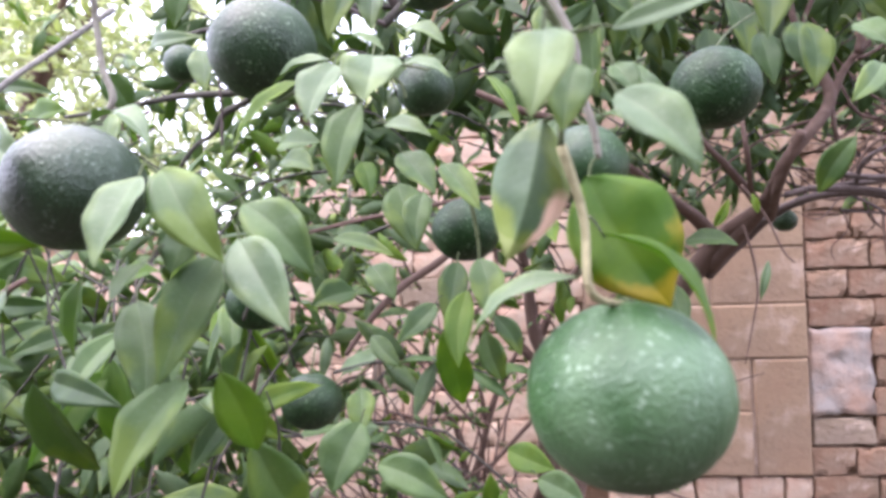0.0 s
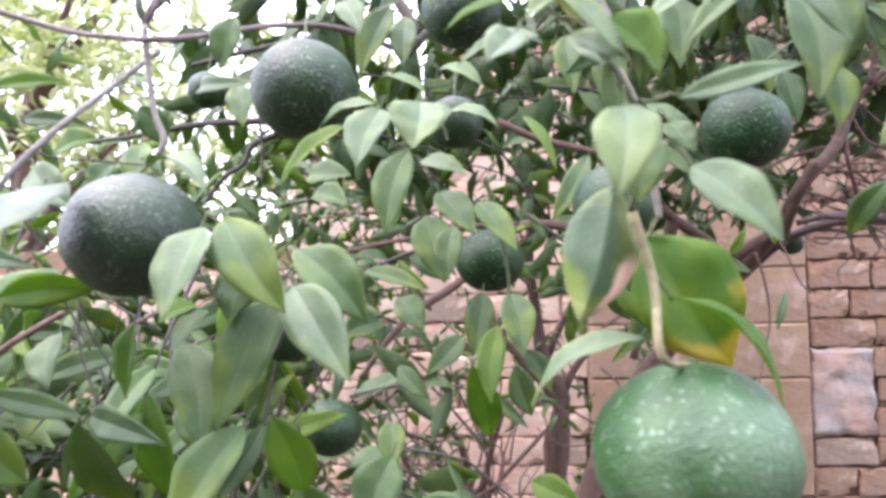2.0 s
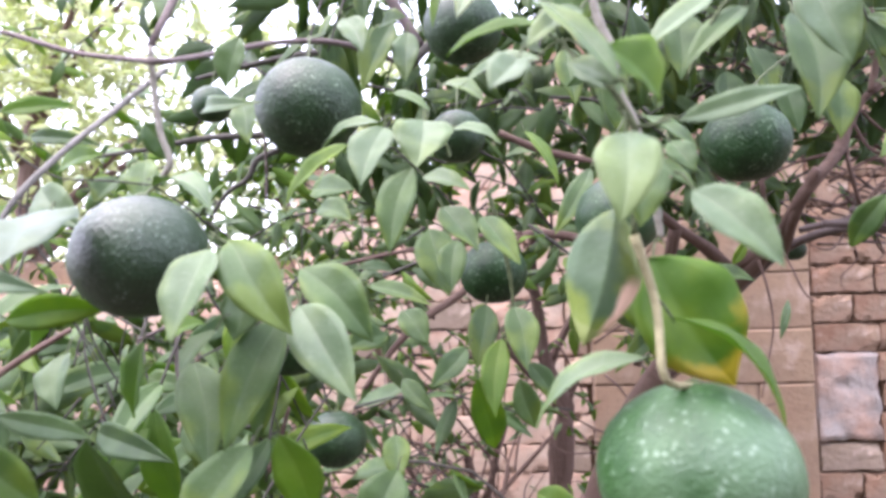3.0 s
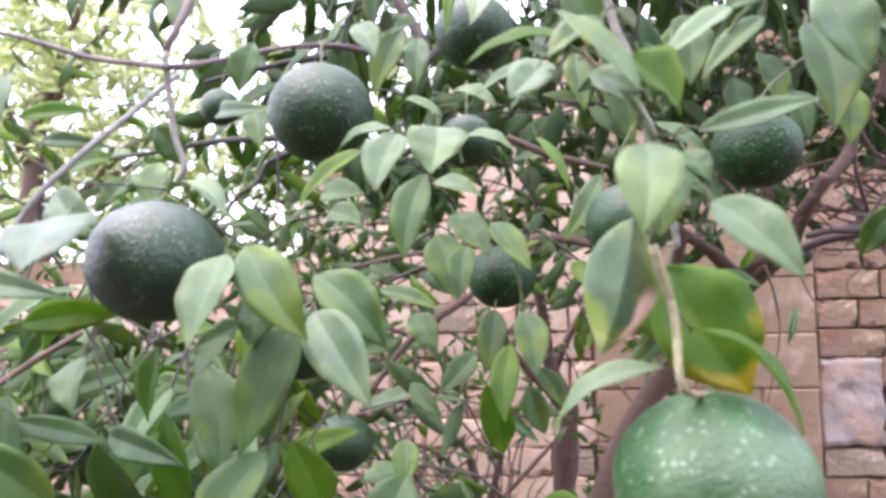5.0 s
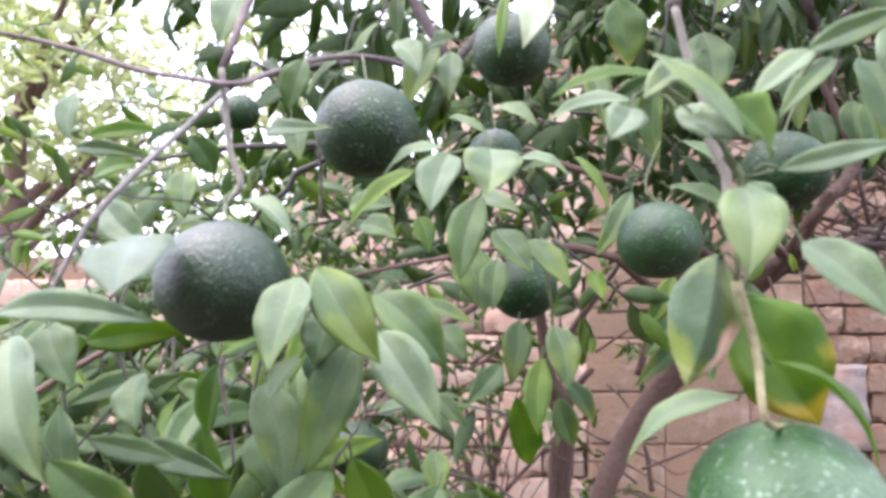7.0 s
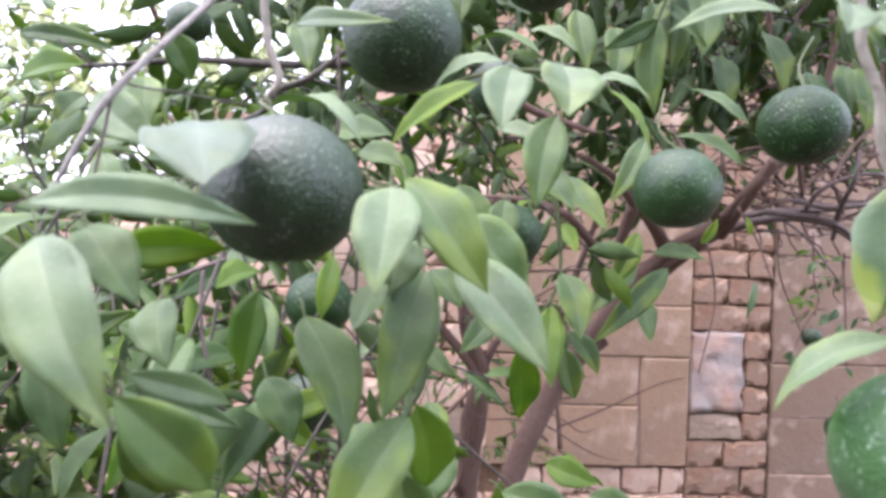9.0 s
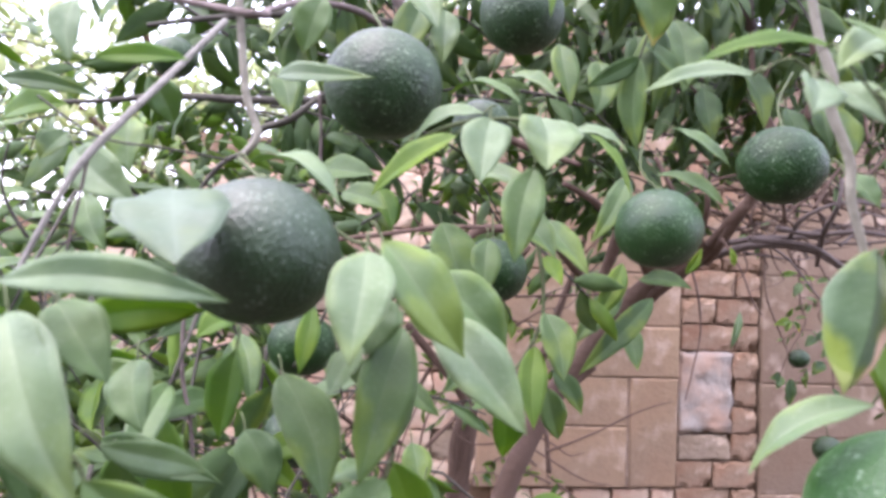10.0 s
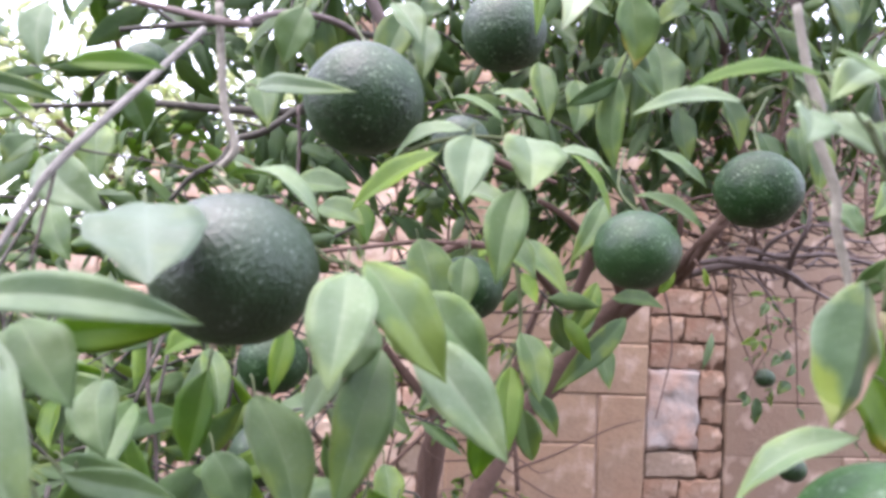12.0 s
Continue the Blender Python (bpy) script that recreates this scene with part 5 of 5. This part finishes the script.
# the crown behind: dark tones paint deep shade, pale ones the bright veil
foliage(near_tree, R, 95, box_spot((-0.95, 0.14), (0.72, 1.25), (1.10, 1.86), lambda x, y, z: z < 1.60 + 0.22 * y + 0.12 * x and (x < -0.04 or (z > 1.58 and x < 0.22 * y + 0.02))), 0.056, 8, tones=("fresh", "pale", "fresh", "lime"))
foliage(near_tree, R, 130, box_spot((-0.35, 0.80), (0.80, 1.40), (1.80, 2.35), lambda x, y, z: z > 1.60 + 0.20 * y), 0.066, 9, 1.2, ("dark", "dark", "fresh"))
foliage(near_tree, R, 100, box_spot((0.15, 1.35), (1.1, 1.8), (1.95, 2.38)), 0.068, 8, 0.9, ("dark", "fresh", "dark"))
foliage(near_tree, R, 100, box_spot((-1.7, -0.4), (0.95, 1.7), (0.85, 1.95)), 0.060, 8, tones=("fresh", "lime", "pale"))
foliage(near_tree, R, 26, box_spot((-1.3, -0.25), (0.9, 1.6), (1.95, 2.45)), 0.044, 6, tones=("pale", "lime"))
foliage(near_tree, R, 55, box_spot((-1.1, 0.05), (1.15, 1.65), (1.35, 1.98), lambda x, y, z: z < 1.95 + 0.25 * x), 0.042, 8, tones=("fresh", "lime", "pale"))
foliage(shrub, R, 60, box_spot((-0.75, 0.26), (1.25, 1.65), (0.90, 1.60)), 0.032, 6, tones=("fresh", "pale", "lime"))
foliage(near_tree, R, 8, box_spot((1.10, 1.42), (1.70, 1.80), (1.30, 1.68)), 0.030, 5, 0.9, bark=BARK)
foliage(near_tree, R, 26, box_spot((-0.28, 0.22), (1.0, 1.6), (1.60, 1.90)), 0.050, 8, tones=("fresh", "dark", "lime"))
foliage(near_tree, R, 50, box_spot((0.25, 0.85), (1.15, 1.7), (1.78, 2.05)), 0.052, 7, 0.8, ("fresh", "dark"))
foliage(shrub, R, 16, box_spot((0.30, 0.44), (1.55, 1.75), (1.42, 1.76)), 0.036, 6, 0.6, ("fresh", "lime"))
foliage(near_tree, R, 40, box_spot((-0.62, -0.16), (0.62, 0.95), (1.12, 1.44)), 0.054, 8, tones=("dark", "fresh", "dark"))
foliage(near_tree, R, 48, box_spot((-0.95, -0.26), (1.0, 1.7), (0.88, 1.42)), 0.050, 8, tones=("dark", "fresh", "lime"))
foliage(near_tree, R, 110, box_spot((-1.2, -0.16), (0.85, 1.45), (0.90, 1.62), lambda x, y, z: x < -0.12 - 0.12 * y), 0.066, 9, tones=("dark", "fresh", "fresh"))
foliage(near_tree, R, 45, box_spot((-0.12, 0.55), (1.0, 1.6), (1.72, 2.08)), 0.056, 8, 0.9, ("dark", "fresh", "fresh"))
foliage(near_tree, R, 26, box_spot((0.78, 1.25), (1.3, 1.65), (1.84, 2.15)), 0.045, 6, 0.9, ("dark", "dark", "fresh"))
foliage(near_tree, R, 45, box_spot((-0.85, -0.12), (1.3, 1.9), (1.62, 1.92), lambda x, y, z: z < 1.72 + 0.10 * y), 0.046, 8, 0.4, ("fresh", "lime", "pale"))
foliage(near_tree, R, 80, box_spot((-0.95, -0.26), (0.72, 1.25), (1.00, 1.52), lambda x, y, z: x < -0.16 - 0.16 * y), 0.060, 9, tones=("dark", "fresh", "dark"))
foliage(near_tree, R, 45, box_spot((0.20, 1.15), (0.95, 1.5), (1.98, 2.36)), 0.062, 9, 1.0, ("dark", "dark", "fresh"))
# unseen sprays added above the view to shade the upper oranges
foliage(near_tree, R, 32, box_spot((0.06, 0.70), (0.45, 0.95), (1.95, 2.30), lambda x, y, z: z > 1.77 + 0.45 * y), 0.062, 8, 0.6, ("dark", "fresh", "dark"))
# small wiry twigs about the fork
for n in range(105):
    x, z = R.uniform(0.50, 1.20), R.uniform(1.72, 2.04)
    y = R.uniform(1.0, 1.45)
    d = Vector((R.uniform(-1, 1), R.uniform(-0.4, 0.4), R.uniform(-0.25, 0.9))).normalized() * R.uniform(0.12, 0.30)
    o = Vector((x, y, z))
    limb(near_tree, "twig", [tuple(o), tuple(o + d * 0.35 + Vector((0, 0, R.uniform(-0.04, 0.04)))), tuple(o + d * 0.7 + Vector((R.uniform(-0.03, 0.03), 0, R.uniform(-0.05, 0.05)))), tuple(o + d)], [0.0030, 0.0024, 0.0017, 0.0009], BARK, 6)
# tangle of thin grey twigs beside the fork
for n in range(30):
    o = Vector((R.uniform(0.66, 1.0), R.uniform(1.25, 1.5), R.uniform(1.655, 1.78)))
    d = Vector((R.uniform(0.3, 1.0) * R.choice((-1, 1, 1)), R.uniform(-0.3, 0.3), R.uniform(-0.12, 0.5))).normalized() * R.uniform(0.12, 0.28)
    limb(near_tree, "twig", [tuple(o), tuple(o + d * 0.35 + Vector((0, 0, R.uniform(-0.02, 0.03)))), tuple(o + d * 0.7 + Vector((0, 0, R.uniform(-0.03, 0.02)))), tuple(o + d)], [0.0032, 0.0026, 0.0018, 0.0009], R.choice((BARK, BARK_GREY)), 6)
# wiry shoots that hang from the grey branches
for n in range(9):
    o = Vector((R.uniform(0.70, 1.02), R.uniform(1.12, 1.45), R.uniform(1.62, 1.70)))
    fall = R.uniform(0.05, 0.14)
    limb(near_tree, "twig", [tuple(o), tuple(o + Vector((R.uniform(-0.015, 0.015), 0, -fall * 0.4))), tuple(o + Vector((R.uniform(-0.03, 0.03), 0, -fall * 0.75))), tuple(o + Vector((R.uniform(-0.04, 0.04), 0, -fall)))], [0.0022, 0.0018, 0.0013, 0.0008], BARK, 6)
for n in range(24):
    o = Vector((R.uniform(0.60, 1.05), R.uniform(1.15, 1.5), R.uniform(1.68, 1.86)))
    d = Vector((R.uniform(-1, 1), R.uniform(-0.3, 0.3), R.uniform(-0.5, 0.5))).normalized() * R.uniform(0.10, 0.26)
    limb(near_tree, "twig", [tuple(o), tuple(o + d * 0.4 + Vector((0, 0, R.uniform(-0.03, 0.03)))), tuple(o + d * 0.75 + Vector((0, 0, R.uniform(-0.03, 0.03)))), tuple(o + d)], [0.0030, 0.0024, 0.0016, 0.0009], R.choice((BARK, BARK_GREY)), 6)
# fine leafy shoots between the limbs and the wall
for n in range(46):
    o = Vector((R.uniform(-0.30, 0.36), R.uniform(1.2, 1.6), R.uniform(1.05, 1.75)))
    d = Vector((R.uniform(-1, 1), R.uniform(-0.3, 0.3), R.uniform(-0.4, 1.0))).normalized() * R.uniform(0.12, 0.26)
    limb(shrub, "twig", [tuple(o), tuple(o + d * 0.4 + Vector((R.uniform(-0.02, 0.02), 0, R.uniform(-0.02, 0.02)))), tuple(o + d * 0.75 + Vector((0, 0, R.uniform(-0.03, 0.03)))), tuple(o + d)], [0.0030, 0.0022, 0.0016, 0.0008], BARK, 6)
foliage(shrub, R, 60, box_spot((-0.30, 0.36), (1.2, 1.6), (1.02, 1.78)), 0.026, 7, 0.4, ("lime", "fresh", "vivid"), BARK)
# grey twiglets among the lower leaves
for n in range(34):
    o = Vector((R.uniform(-0.36, -0.06), R.uniform(0.48, 0.80), R.uniform(1.30, 1.62)))
    d = Vector((R.uniform(-0.6, 0.6), R.uniform(-0.3, 0.3), R.uniform(-1.0, 1.0))).normalized() * R.uniform(0.05, 0.13)
    limb(near_tree, "twig", [tuple(o), tuple(o + d * 0.5 + Vector((R.uniform(-0.01, 0.01), 0, 0))), tuple(o + d)], [0.0013, 0.0010, 0.0006], BARK_DARK, 6)
# thin bare twigs low in the middle
for n in range(48):
    o = Vector((R.uniform(-0.25, 0.14), R.uniform(1.35, 1.8), R.uniform(0.85, 1.15)))
    d = Vector((R.uniform(-0.9, 0.45), R.uniform(-0.3, 0.3), R.uniform(0.3, 1.0))).normalized() * R.uniform(0.2, 0.5)
    limb(shrub, "twig", [tuple(o), tuple(o + d * 0.35 + Vector((R.uniform(-0.03, 0.03), 0, 0))), tuple(o + d * 0.7 + Vector((R.uniform(-0.05, 0.05), 0, 0.02))), tuple(o + d + Vector((R.uniform(-0.06, 0.06), 0, 0)))], [0.0038, 0.0028, 0.0020, 0.0010], R.choice((BARK, BARK_GREY)), 6)


# each plant's origin lies at its foot
for plant, foot in ((near_tree, Vector((0.300, 1.262, 0.0))), (shrub, Vector((0.280, 1.520, 0.0)))):
    plant.location = foot
    for piece in plant.children:
        piece.location -= foot


# ---- beyond the wall ----
def far_tree(x, y, height, spread, seed):
    """A tree behind the garden: a tapered trunk, limbs and a loose crown with gaps."""
    r = random.Random(seed)
    tree = tagged(new("garden_tree"), "yellowish green leafy tree beyond the garden wall", "tree", "trees beyond the wall")
    tree.location = (x, y, 0)
    bpy.context.view_layer.update()
    part("trunk", tube([(0, 0, -0.1), (0.1, 0, height * 0.25), (0.0, 0.1, height * 0.5), (0.15, 0, height * 0.8)], [0.16, 0.13, 0.10, 0.04], 10, 0.2), BARK, tree)
    ends = []
    for k in range(11):
        a, z = k * 2.4 + r.random(), height * r.uniform(0.22, 0.7)
        e = Vector((math.cos(a) * spread * r.uniform(0.5, 0.95), math.sin(a) * spread * r.uniform(0.5, 0.95), z + height * r.uniform(0.0, 0.3)))
        part("branch", tube([(0, 0.05, z), tuple(e * 0.5 + Vector((0, 0, z * 0.5 + 0.05))), tuple(e)], [0.06, 0.035, 0.012], 7, 0.2), BARK, tree)
        ends.append(e)
    for k in range(16):
        ends.append(Vector((r.gauss(0, 0.5) * spread, r.gauss(0, 0.5) * spread, height * r.uniform(0.2, 1.0))))

    def spot(q):
        e = q.choice(ends)
        return (e.x + q.gauss(0, 0.32), e.y + q.gauss(0, 0.32), e.z + q.gauss(0, 0.30))

    # crown in the brightened leaf colour, with sun and haze painted in
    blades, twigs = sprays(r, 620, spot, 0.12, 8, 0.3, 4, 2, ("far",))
    tagged(place_mesh("crown", mesh_from("crown", *blades["far"]), FAR_LEAF_LIT, tree, smooth=False), kind="stuff")
    tagged(part("twig", twigs, BARK, tree), kind="stuff")


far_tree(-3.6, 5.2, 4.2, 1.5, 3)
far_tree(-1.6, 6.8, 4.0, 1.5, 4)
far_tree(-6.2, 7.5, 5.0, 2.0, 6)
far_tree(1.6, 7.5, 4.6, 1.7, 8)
